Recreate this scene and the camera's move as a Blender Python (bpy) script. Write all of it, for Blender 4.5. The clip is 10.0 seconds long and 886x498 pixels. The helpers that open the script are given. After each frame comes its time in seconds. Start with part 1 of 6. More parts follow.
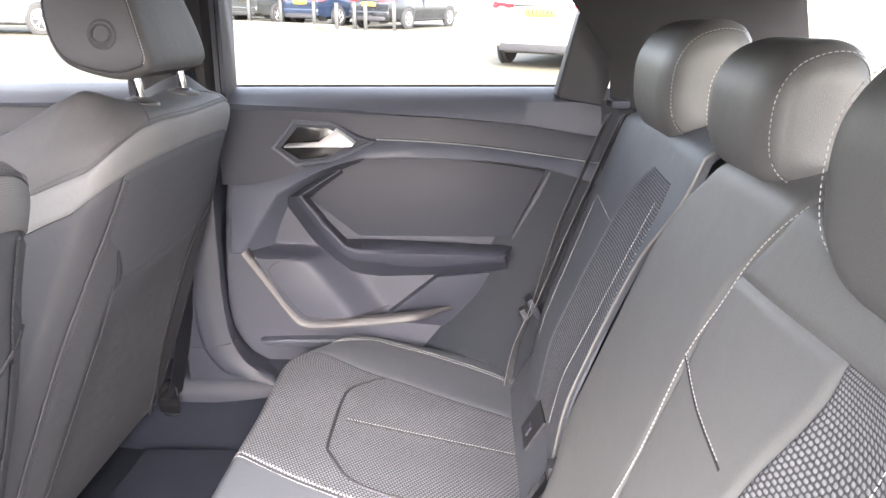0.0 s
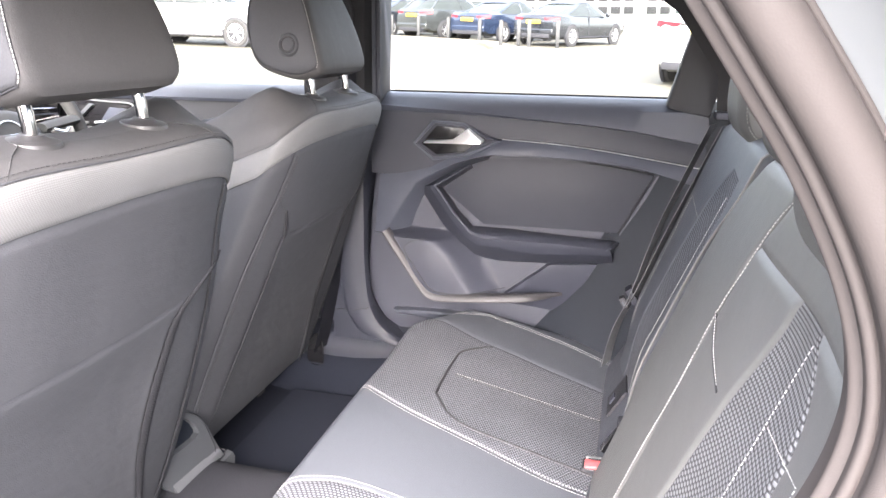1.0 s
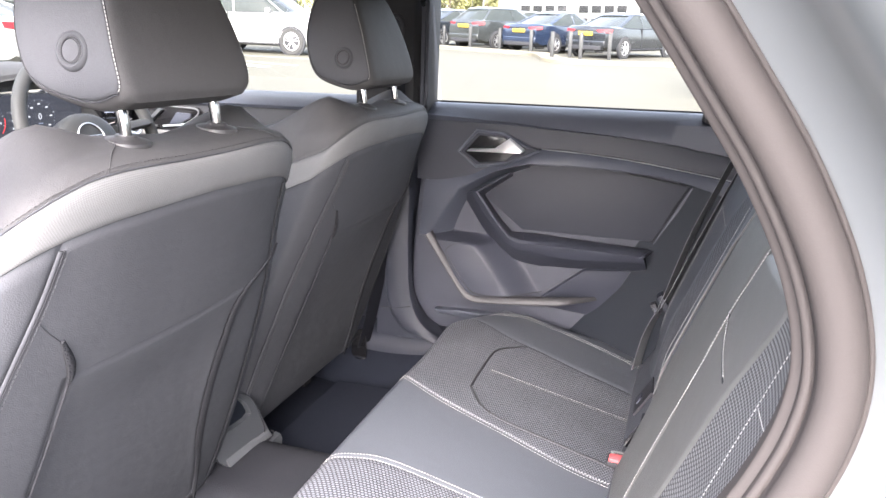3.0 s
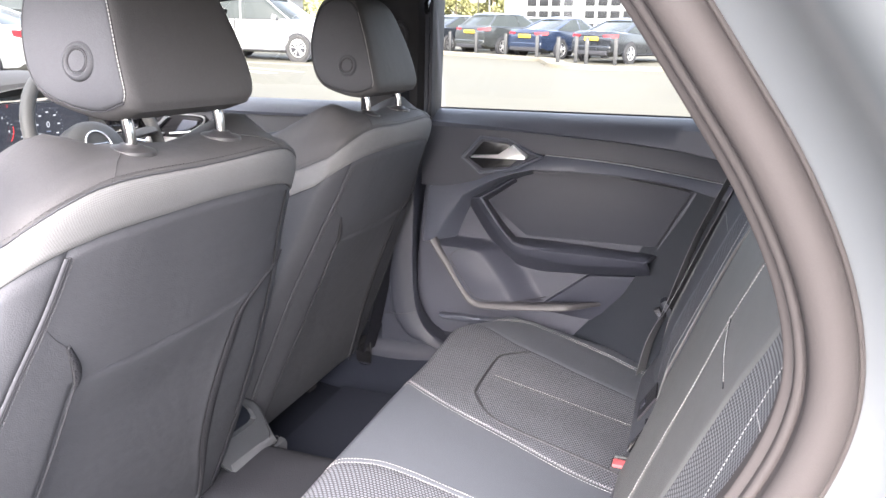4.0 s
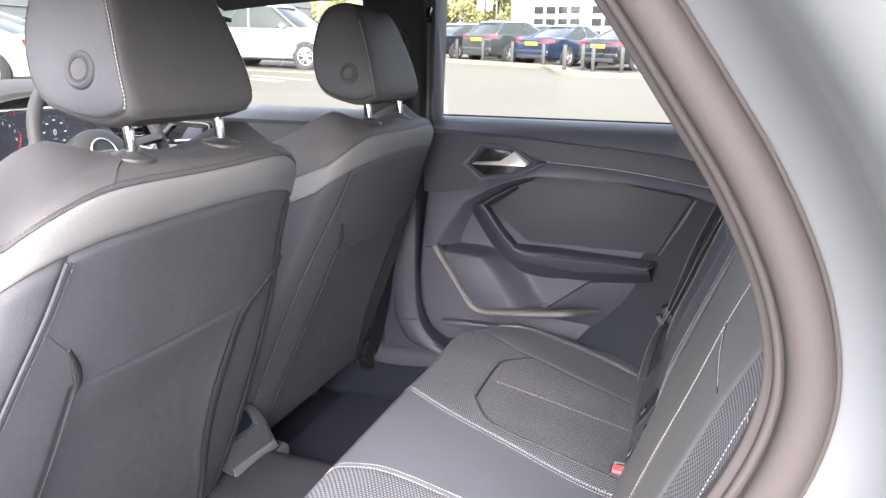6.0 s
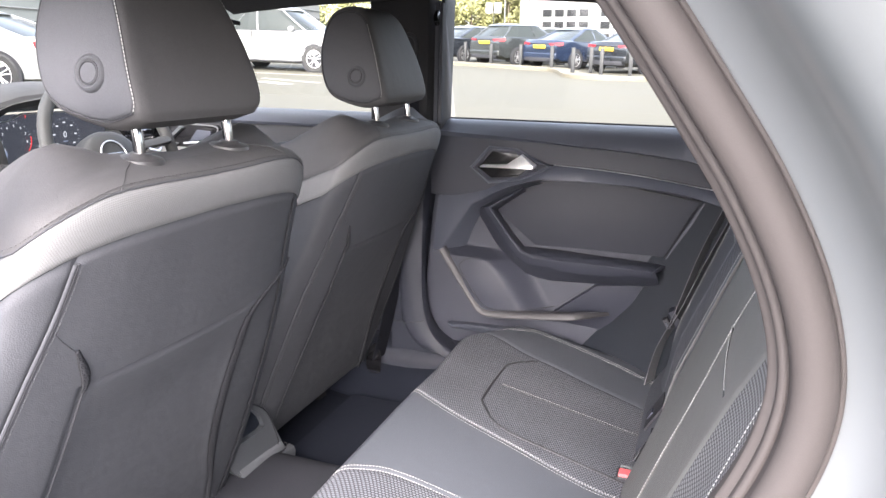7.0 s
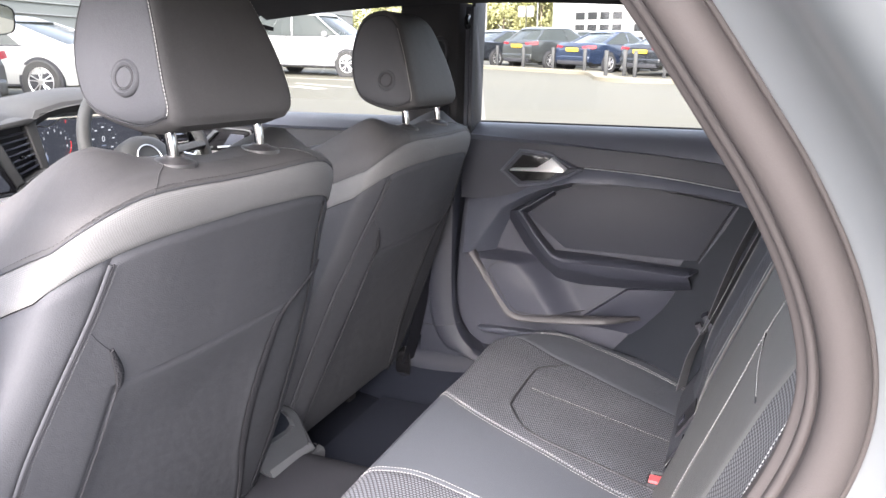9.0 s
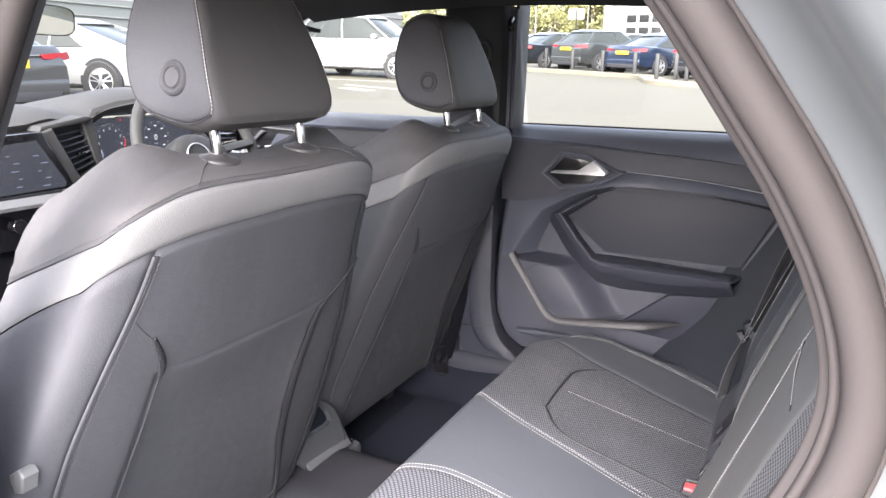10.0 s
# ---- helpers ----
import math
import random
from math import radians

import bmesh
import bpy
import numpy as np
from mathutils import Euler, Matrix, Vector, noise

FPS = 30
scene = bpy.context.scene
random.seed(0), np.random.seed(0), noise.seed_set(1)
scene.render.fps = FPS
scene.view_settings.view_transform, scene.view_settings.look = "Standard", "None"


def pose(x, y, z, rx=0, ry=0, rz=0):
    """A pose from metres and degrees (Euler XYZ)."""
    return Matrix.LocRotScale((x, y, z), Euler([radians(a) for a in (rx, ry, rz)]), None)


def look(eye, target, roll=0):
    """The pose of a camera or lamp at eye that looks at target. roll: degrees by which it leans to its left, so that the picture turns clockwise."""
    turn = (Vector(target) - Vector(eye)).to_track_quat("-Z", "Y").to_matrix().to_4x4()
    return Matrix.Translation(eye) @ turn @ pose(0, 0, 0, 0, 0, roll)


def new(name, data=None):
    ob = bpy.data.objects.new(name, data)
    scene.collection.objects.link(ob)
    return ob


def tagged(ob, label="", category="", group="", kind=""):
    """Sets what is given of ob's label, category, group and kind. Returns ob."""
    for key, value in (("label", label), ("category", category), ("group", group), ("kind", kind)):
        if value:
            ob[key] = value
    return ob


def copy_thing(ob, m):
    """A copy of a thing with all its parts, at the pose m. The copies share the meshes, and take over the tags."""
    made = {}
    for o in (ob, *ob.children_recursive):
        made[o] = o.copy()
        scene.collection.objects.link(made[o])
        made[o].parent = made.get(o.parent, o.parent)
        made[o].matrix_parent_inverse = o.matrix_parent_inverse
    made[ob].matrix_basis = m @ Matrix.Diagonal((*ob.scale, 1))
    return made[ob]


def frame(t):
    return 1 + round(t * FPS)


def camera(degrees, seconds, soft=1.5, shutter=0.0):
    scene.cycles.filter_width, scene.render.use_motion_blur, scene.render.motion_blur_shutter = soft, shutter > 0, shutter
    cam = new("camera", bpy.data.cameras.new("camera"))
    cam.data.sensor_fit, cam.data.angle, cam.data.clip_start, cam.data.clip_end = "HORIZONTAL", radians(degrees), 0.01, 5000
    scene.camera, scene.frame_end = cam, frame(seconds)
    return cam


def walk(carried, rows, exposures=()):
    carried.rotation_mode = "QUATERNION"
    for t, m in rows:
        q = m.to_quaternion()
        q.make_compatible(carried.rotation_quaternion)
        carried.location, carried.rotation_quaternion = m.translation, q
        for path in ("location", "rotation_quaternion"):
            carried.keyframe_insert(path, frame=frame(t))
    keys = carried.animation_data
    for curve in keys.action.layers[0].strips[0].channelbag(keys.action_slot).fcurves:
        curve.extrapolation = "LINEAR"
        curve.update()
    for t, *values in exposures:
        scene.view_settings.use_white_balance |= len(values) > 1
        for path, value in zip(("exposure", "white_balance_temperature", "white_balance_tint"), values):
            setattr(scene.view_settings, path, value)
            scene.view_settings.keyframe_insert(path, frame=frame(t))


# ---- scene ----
cam = camera(62.9, 10.0)

PATH = [
    (0, (0.428, -0.761, 1.13), (0.356, 1.147, 0.536), -0.2),
    (0.3, (0.456, -0.801, 1.134), (0.155, 1.088, 0.55), -0.5),
    (0.5, (0.475, -0.841, 1.129), (0.107, 1.039, 0.555), -0.2),
    (1, (0.529, -0.975, 1.128), (0.05, 0.886, 0.574), 0.6),
    (1.5, (0.553, -1.026, 1.13), (0.013, 0.821, 0.588), 1.1),
    (2, (0.562, -1.045, 1.133), (-0.015, 0.793, 0.597), 1.2),
    (2.5, (0.565, -1.054, 1.135), (-0.027, 0.781, 0.6), 1.3),
    (4, (0.575, -1.064, 1.14), (-0.046, 0.766, 0.623), 1.0),
    (4.5, (0.582, -1.063, 1.138), (-0.045, 0.767, 0.628), 0.9),
    (5, (0.587, -1.062, 1.138), (-0.045, 0.767, 0.634), 0.8),
    (5.5, (0.589, -1.066, 1.139), (-0.047, 0.763, 0.638), 0.8),
    (7, (0.593, -1.07, 1.141), (-0.069, 0.752, 0.65), 0.9),
    (7.5, (0.591, -1.07, 1.141), (-0.087, 0.747, 0.652), 0.8),
    (8, (0.59, -1.072, 1.143), (-0.107, 0.739, 0.656), 0.7),
    (8.5, (0.595, -1.068, 1.144), (-0.12, 0.736, 0.659), 0.6),
    (9, (0.598, -1.07, 1.14), (-0.146, 0.723, 0.658), 0.5),
    (9.5, (0.599, -1.073, 1.142), (-0.185, 0.704, 0.663), 0.6),
    (10, (0.615, -1.075, 1.139), (-0.242, 0.668, 0.662), 0.8),
]
walk(cam, [(t, look(eye, target, roll)) for t, eye, target, roll in PATH],
     exposures=[(t, stops, kelvin, 16) for t, stops, kelvin in ((0, 4.75, 6650), (0.5, 4.8, 6600), (1.0, 4.7, 6500), (1.5, 4.52, 6430), (2.5, 4.27, 6380), (4.0, 4.16, 6380), (5.5, 4.02, 6380), (10.0, 3.94, 6380))])

# ---- world and light: a bright, thinly clouded day ----
world = bpy.data.worlds.new("sky")
scene.world = world
world.use_nodes = True
wn = world.node_tree.nodes
sky = wn.new("ShaderNodeTexSky")
sky.sky_type = "NISHITA"
sky.sun_disc = False
sky.sun_elevation = radians(37)
sky.sun_rotation = radians(172)
sky.air_density = 1.0
sky.dust_density = 4.0
sky.ozone_density = 0.6
wn["Background"].inputs["Strength"].default_value = 0.15
haze = wn.new("ShaderNodeHueSaturation")
haze.inputs["Saturation"].default_value = 0.5
world.node_tree.links.new(sky.outputs["Color"], haze.inputs["Color"])
world.node_tree.links.new(haze.outputs["Color"], wn["Background"].inputs["Color"])
sun_data = bpy.data.lights.new("sun", "SUN")
sun_data.energy = 0.65
sun_data.angle = radians(80)
sun_data.color = (1.0, 0.985, 0.97)
sun = new("sun", sun_data)
sun.matrix_world = look((1.2, -10, 7.6), (0, 0, 0))


# ---- materials ----
def node_mat(name, base, rough=0.5, metal=0.0, grain=0.0, grain_scale=300.0, bump=0.0, bump_scale=400.0,
             blotch=0.12, blotch_scale=6.0, sheen=0.0, coat=0.0, spec=0.5, wave=0.0):
    """Principled material with variation of colour at two scales and a fine relief."""
    m = bpy.data.materials.new(name)
    m.use_nodes = True
    nt = m.node_tree
    b = nt.nodes["Principled BSDF"]
    b.inputs["Roughness"].default_value = rough
    b.inputs["Metallic"].default_value = metal
    b.inputs["Specular IOR Level"].default_value = spec
    b.inputs["Sheen Weight"].default_value = sheen
    b.inputs["Coat Weight"].default_value = coat
    tc = nt.nodes.new("ShaderNodeTexCoord")
    n1 = nt.nodes.new("ShaderNodeTexNoise")
    n1.inputs["Scale"].default_value = blotch_scale
    n1.inputs["Detail"].default_value = 4
    n2 = nt.nodes.new("ShaderNodeTexNoise")
    n2.inputs["Scale"].default_value = grain_scale
    n2.inputs["Detail"].default_value = 3
    for n in (n1, n2):
        nt.links.new(tc.outputs["Object"], n.inputs["Vector"])
    add = nt.nodes.new("ShaderNodeMath")
    add.operation = "MULTIPLY_ADD"
    add.inputs[1].default_value = grain
    nt.links.new(n2.outputs["Fac"], add.inputs[0])
    mul = nt.nodes.new("ShaderNodeMath")
    mul.operation = "MULTIPLY_ADD"
    mul.inputs[1].default_value = blotch
    mul.inputs[2].default_value = 1.0 - blotch / 2 - grain / 2
    nt.links.new(n1.outputs["Fac"], mul.inputs[0])
    nt.links.new(mul.outputs[0], add.inputs[2])
    mix = nt.nodes.new("ShaderNodeVectorMath")
    mix.operation = "SCALE"
    mix.inputs[0].default_value = base
    nt.links.new(add.outputs[0], mix.inputs["Scale"])
    nt.links.new(mix.outputs[0], b.inputs["Base Color"])
    rr = nt.nodes.new("ShaderNodeMath")
    rr.operation = "MULTIPLY_ADD"
    rr.inputs[1].default_value = 0.15
    rr.inputs[2].default_value = rough - 0.075
    nt.links.new(n1.outputs["Fac"], rr.inputs[0])
    nt.links.new(rr.outputs[0], b.inputs["Roughness"])
    if bump:
        v = nt.nodes.new("ShaderNodeTexVoronoi")
        v.inputs["Scale"].default_value = bump_scale
        nt.links.new(tc.outputs["Object"], v.inputs["Vector"])
        bp = nt.nodes.new("ShaderNodeBump")
        bp.inputs["Strength"].default_value = bump
        bp.inputs["Distance"].default_value = 0.001
        nt.links.new(v.outputs["Distance"], bp.inputs["Height"])
        nt.links.new(bp.outputs["Normal"], b.inputs["Normal"])
        if wave:
            n3 = nt.nodes.new("ShaderNodeTexNoise")
            n3.inputs["Scale"].default_value = 14.0
            n3.inputs["Detail"].default_value = 3
            nt.links.new(tc.outputs["Object"], n3.inputs["Vector"])
            b3 = nt.nodes.new("ShaderNodeBump")
            b3.inputs["Strength"].default_value = wave
            b3.inputs["Distance"].default_value = 0.006
            nt.links.new(n3.outputs["Fac"], b3.inputs["Height"])
            nt.links.new(b3.outputs["Normal"], bp.inputs["Normal"])
    return m


def weave_mat(name, dark, light, width, height, size=1.0, bump=0.6, rough=0.85, offset=0.5, flat=1.0):
    """A woven or knitted cloth: rows of raised knots along the mesh's UV, in metres; offset: how far each row is shifted."""
    m = bpy.data.materials.new(name)
    m.use_nodes = True
    nt = m.node_tree
    b = nt.nodes["Principled BSDF"]
    b.inputs["Roughness"].default_value = rough
    b.inputs["Specular IOR Level"].default_value = 0.25

    def calc(op, a, c=None, d=None):
        n = nt.nodes.new("ShaderNodeMath")
        n.operation = op
        for k, v in enumerate((a, c, d)):
            if v is None:
                continue
            if isinstance(v, (int, float)):
                n.inputs[k].default_value = v
            else:
                nt.links.new(v, n.inputs[k])
        return n.outputs[0]
    uv = nt.nodes.new("ShaderNodeUVMap")
    uv.uv_map = "metres"
    sep = nt.nodes.new("ShaderNodeSeparateXYZ")
    nt.links.new(uv.outputs["UV"], sep.inputs[0])
    v = calc("DIVIDE", sep.outputs["Y"], height)
    u = calc("MULTIPLY_ADD", calc("FLOOR", v), offset, calc("DIVIDE", sep.outputs["X"], width))
    fu = calc("MULTIPLY_ADD", calc("FRACT", u), 2.0, -1.0)
    fv = calc("MULTIPLY_ADD", calc("FRACT", v), 2.0 * flat, -1.0 * flat)
    r2 = calc("ADD", calc("POWER", calc("ABSOLUTE", fu), 2.5), calc("POWER", calc("ABSOLUTE", fv), 2.5))
    rng = nt.nodes.new("ShaderNodeMapRange")
    rng.interpolation_type = "SMOOTHSTEP"
    rng.inputs["From Min"].default_value = 1.15 * size
    rng.inputs["From Max"].default_value = 0.15 * size
    nt.links.new(r2, rng.inputs["Value"])
    tc = nt.nodes.new("ShaderNodeTexCoord")
    nz = nt.nodes.new("ShaderNodeTexNoise")
    nz.inputs["Scale"].default_value = 9
    fine = nt.nodes.new("ShaderNodeTexNoise")
    fine.inputs["Scale"].default_value = 260
    for n in (nz, fine):
        nt.links.new(tc.outputs["Object"], n.inputs["Vector"])
    mix = nt.nodes.new("ShaderNodeMix")
    mix.data_type = "RGBA"
    mix.inputs["A"].default_value = (*dark, 1)
    mix.inputs["B"].default_value = (*light, 1)
    nt.links.new(calc("MULTIPLY", rng.outputs["Result"], calc("MULTIPLY_ADD", fine.outputs["Fac"], 0.6, 0.7)), mix.inputs["Factor"])
    sc = nt.nodes.new("ShaderNodeVectorMath")
    sc.operation = "SCALE"
    nt.links.new(mix.outputs["Result"], sc.inputs[0])
    nt.links.new(calc("MULTIPLY_ADD", nz.outputs["Fac"], 0.3, 0.85), sc.inputs["Scale"])
    nt.links.new(sc.outputs[0], b.inputs["Base Color"])
    bp = nt.nodes.new("ShaderNodeBump")
    bp.inputs["Strength"].default_value = bump
    bp.inputs["Distance"].default_value = 0.0012
    nt.links.new(rng.outputs["Result"], bp.inputs["Height"])
    nt.links.new(bp.outputs["Normal"], b.inputs["Normal"])
    return m


def glow_mat(name, color, strength):
    m = bpy.data.materials.new(name)
    m.use_nodes = True
    b = m.node_tree.nodes["Principled BSDF"]
    b.inputs["Base Color"].default_value = (0.01, 0.01, 0.01, 1)
    b.inputs["Roughness"].default_value = 0.12
    b.inputs["Emission Color"].default_value = (*color, 1)
    b.inputs["Emission Strength"].default_value = strength
    return m


def glass_mat(name, tint, gloss=None):
    m = bpy.data.materials.new(name)
    m.use_nodes = True
    nt = m.node_tree
    out = nt.nodes["Material Output"]
    tr = nt.nodes.new("ShaderNodeBsdfTransparent")
    tr.inputs["Color"].default_value = (*tint, 1)
    gl = nt.nodes.new("ShaderNodeBsdfGlossy")
    gl.inputs["Roughness"].default_value = 0.02
    fr = nt.nodes.new("ShaderNodeFresnel")
    fr.inputs["IOR"].default_value = 1.45
    mx = nt.nodes.new("ShaderNodeMixShader")
    if gloss is None:
        nt.links.new(fr.outputs[0], mx.inputs[0])
    else:
        mx.inputs[0].default_value = gloss
    nt.links.new(tr.outputs[0], mx.inputs[1])
    nt.links.new(gl.outputs[0], mx.inputs[2])
    nt.links.new(mx.outputs[0], out.inputs["Surface"])
    return m


LEATHER = node_mat("black_leather", (0.056, 0.060, 0.071), 0.58, 0, 0.25, 500, 0.22, 700, 0.15, 5, wave=0.35, spec=0.4)
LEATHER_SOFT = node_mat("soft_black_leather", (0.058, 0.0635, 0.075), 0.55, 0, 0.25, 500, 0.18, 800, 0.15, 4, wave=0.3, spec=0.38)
# Paler copies of the black leather: light on the rear backrest put into colour.
BACK_LEATHER = node_mat("lit_black_leather", (0.080, 0.081, 0.081), 0.5, 0, 0.25, 500, 0.22, 700, 0.15, 5, wave=0.35, spec=0.5)
BACK_SOFT = node_mat("soft_lit_black_leather", (0.086, 0.087, 0.086), 0.5, 0, 0.25, 500, 0.18, 800, 0.15, 4, wave=0.3, spec=0.5)
SEAT_LEATHER = node_mat("charcoal_seat_leather", (0.049, 0.0508, 0.0572), 0.7, 0, 0.25, 500, 0.22, 700, 0.18, 5, wave=0.5, spec=0.22)
SEAT_SOFT = node_mat("soft_charcoal_seat_leather", (0.057, 0.0562, 0.0585), 0.68, 0, 0.25, 500, 0.18, 800, 0.18, 4, wave=0.45, spec=0.22)
KNIT = weave_mat("knitted_cloth", (0.020, 0.0215, 0.026), (0.122, 0.128, 0.146), 0.0064, 0.0052, 0.8, 0.6)
KNIT_BIG = weave_mat("coarse_knitted_cloth", (0.036, 0.0365, 0.039), (0.150, 0.152, 0.159), 0.0100, 0.0054, 0.85, 0.6, flat=1.1)
SATIN = weave_mat("grey_satin_weave", (0.088, 0.088, 0.090), (0.140, 0.141, 0.145), 0.0026, 0.0016, 1.1, 0.25, 0.75)
# On the door trim, lighter and darker plastics also paint lit and dark zones.
PLASTIC = node_mat("grained_black_plastic", (0.0288, 0.0312, 0.0432), 0.55, 0, 0.2, 900, 0.25, 900, 0.1, 5, spec=0.35)
PLASTIC_LIGHT = node_mat("dark_grey_plastic", (0.0415, 0.0462, 0.0615), 0.5, 0, 0.2, 900, 0.2, 900, 0.1, 5, spec=0.4)
PLASTIC_DARK = node_mat("matt_black_plastic", (0.020, 0.0205, 0.024), 0.6, 0, 0.2, 900, 0.2, 900, 0.1, 5, spec=0.3)
PLASTIC_MID = node_mat("charcoal_plastic", (0.0178, 0.0198, 0.0282), 0.55, 0, 0.2, 900, 0.2, 900, 0.1, 5, spec=0.3)
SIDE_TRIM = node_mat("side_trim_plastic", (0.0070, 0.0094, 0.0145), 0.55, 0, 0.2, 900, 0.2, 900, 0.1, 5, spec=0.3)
# Black webbing coloured far paler than BELT, so the rear straps look lit.
REAR_BELT = node_mat("lit_belt_webbing", (0.085, 0.088, 0.096), 0.75, 0, 0.3, 1200, 0.3, 1500, spec=0.25)
DASH = node_mat("grey_grained_dash", (0.034, 0.0345, 0.035), 0.75, 0, 0.35, 700, 0.35, 700, 0.12, 6, spec=0.3)
RIM_PLASTIC = node_mat("warm_grey_plastic", (0.030, 0.029, 0.032), 0.5, 0, 0.2, 900, 0.2, 900, 0.1, 5, spec=0.4)
COLLAR = node_mat("grey_collar_plastic", (0.034, 0.0335, 0.035), 0.45, 0, 0.15, 900, 0.1, 900, 0.1, 5, spec=0.4)
WHEEL_HIDE = node_mat("grey_wheel_leather", (0.036, 0.0368, 0.0365), 0.6, 0, 0.2, 700, 0.25, 700, 0.1, 5, spec=0.3)
BRIGHT = node_mat("satin_chrome", (0.80, 0.80, 0.80), 0.36, 0.8, 0.03, 900, 0, 300, 0.03, 5)
PIANO = node_mat("gloss_black_trim", (0.008, 0.008, 0.009), 0.15, 0, 0, 300, 0, 300, 0.05, 5)
HEADLINER = node_mat("black_headliner_cloth", (0.014, 0.014, 0.016), 0.95, 0, 0.3, 700, 0.2, 700, 0.15, 6)
# Lighter version of the floor carpet; colour carries the light on the raised tunnel.
TUNNEL = node_mat("lit_carpet", (0.0245, 0.0255, 0.0305), 1.0, 0, 0.7, 900, 0.8, 700, 0.25, 12, spec=0.1)
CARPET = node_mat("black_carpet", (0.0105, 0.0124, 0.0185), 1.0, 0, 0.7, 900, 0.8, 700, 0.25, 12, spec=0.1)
MAT_PILE = node_mat("mat_pile", (0.0150, 0.0176, 0.0260), 1.0, 0, 0.6, 900, 0.6, 700, 0.2, 10, spec=0.1)
RUBBER = node_mat("door_seal_rubber", (0.030, 0.0265, 0.0262), 0.72, 0, 0.15, 900, 0.06, 900, 0.15, 7, spec=0.22)
PAINT = node_mat("silver_car_paint", (0.138, 0.149, 0.156), 0.32, 0.25, 0.06, 1500, 0, 300, 0.04, 3, coat=0.6)
CHROME = node_mat("chrome", (0.30, 0.30, 0.31), 0.08, 1.0, 0, 300, 0, 300, 0.03, 5)
ALU = node_mat("satin_aluminium", (0.62, 0.62, 0.62), 0.33, 0.85, 0.05, 900, 0, 300, 0.05, 5)
THREAD = node_mat("white_thread", (0.32, 0.32, 0.315), 0.8, 0, 0.2, 900)
THREAD_DARK = node_mat("grey_thread", (0.04, 0.04, 0.042), 0.8, 0, 0.2, 900)
BELT = node_mat("belt_webbing", (0.0065, 0.0070, 0.0095), 0.85, 0, 0.3, 1200, 0.3, 1500, spec=0.08)
CONSOLE = node_mat("satin_grey_plastic", (0.053, 0.0565, 0.062), 0.42, 0, 0.15, 900, 0.1, 900, 0.1, 5)
# CONSOLE made lighter: the lit bevel of the lower strip is painted in.
CONSOLE_RIM = node_mat("lit_satin_grey_plastic", (0.086, 0.090, 0.097), 0.42, 0, 0.15, 900, 0.1, 900, 0.1, 5)
CONSOLE_PALE = node_mat("pale_satin_grey_plastic", (0.095, 0.098, 0.10), 0.42, 0, 0.15, 900, 0.1, 900, 0.1, 5)
RIBBED = node_mat("ribbed_elastic", (0.020, 0.0205, 0.024), 0.8, 0, 0.6, 500, 1.0, 420, 0.2, 9, spec=0.2)
RED = node_mat("red_button_plastic", (0.45, 0.085, 0.09), 0.35, 0, 0.05, 600)
GLASS = glass_mat("window_glass", (0.70, 0.72, 0.70))
SCREEN_GLASS = glass_mat("windscreen_glass", (0.58, 0.60, 0.585), 0.03)
# Part of this glow stands in for grey reflections on the screens.
DISPLAY = glow_mat("dark_display", (0.045, 0.05, 0.062), 0.10)
WHITE_MARK = glow_mat("white_display_mark", (0.8, 0.85, 0.9), 0.08)
RED_MARK = glow_mat("red_display_mark", (0.9, 0.05, 0.05), 0.10)
BLUE_MARK = glow_mat("pale_blue_display_mark", (0.42, 0.5, 0.68), 0.05)


# ---- building tools ----
def thing(name, x, y, z, label, category, group="", kind=""):
    ob = new(name)
    ob.empty_display_size = 0.05
    ob.matrix_basis = Matrix.Translation((x, y, z))
    return tagged(ob, label, category, group, kind)


def root_of(ob):
    m = Matrix.Identity(4)
    while ob:
        m = ob.matrix_basis @ m if not ob.parent else ob.matrix_parent_inverse @ ob.matrix_basis @ m
        ob = ob.parent
    return m


def part(name, bm, material, parent=None, label="", smooth=True):
    """Links a bmesh, given in world metres, as one mesh object under a thing or a part."""
    me = bpy.data.meshes.new(name)
    bmesh.ops.recalc_face_normals(bm, faces=bm.faces[:])
    bm.to_mesh(me)
    bm.free()
    for f in me.polygons:
        f.use_smooth = smooth
    if smooth:
        me.set_sharp_from_angle(angle=radians(42))
    me.materials.append(material)
    ob = new(name, me)
    if parent:
        ob.parent = parent
        ob.matrix_parent_inverse = root_of(parent).inverted()
    if label:
        ob["label"] = label
    return ob


def figure(text, size, at, material, parent, label=""):
    """Writing that faces the rear of the car, centred at a point."""
    cu = bpy.data.curves.new("figure", "FONT")
    cu.body = text
    cu.size = size
    cu.align_x = "CENTER"
    cu.align_y = "CENTER"
    cu.extrude = .0002
    tmp = bpy.data.objects.new("figure", cu)
    me = bpy.data.meshes.new_from_object(tmp)
    bpy.data.objects.remove(tmp)
    bm = bmesh.new()
    bm.from_mesh(me)
    bpy.data.meshes.remove(me)
    bmesh.ops.transform(bm, matrix=Matrix(((0, 0, 1, at[0]), (1, 0, 0, at[1]), (0, 1, 0, at[2]), (0, 0, 0, 1))), verts=bm.verts[:])
    return part("figure", bm, material, parent, label, smooth=False)


def structure(name, bm, material, label, category, smooth=True):
    return tagged(part(name, bm, material, None, "", smooth), label, category, kind="structure")


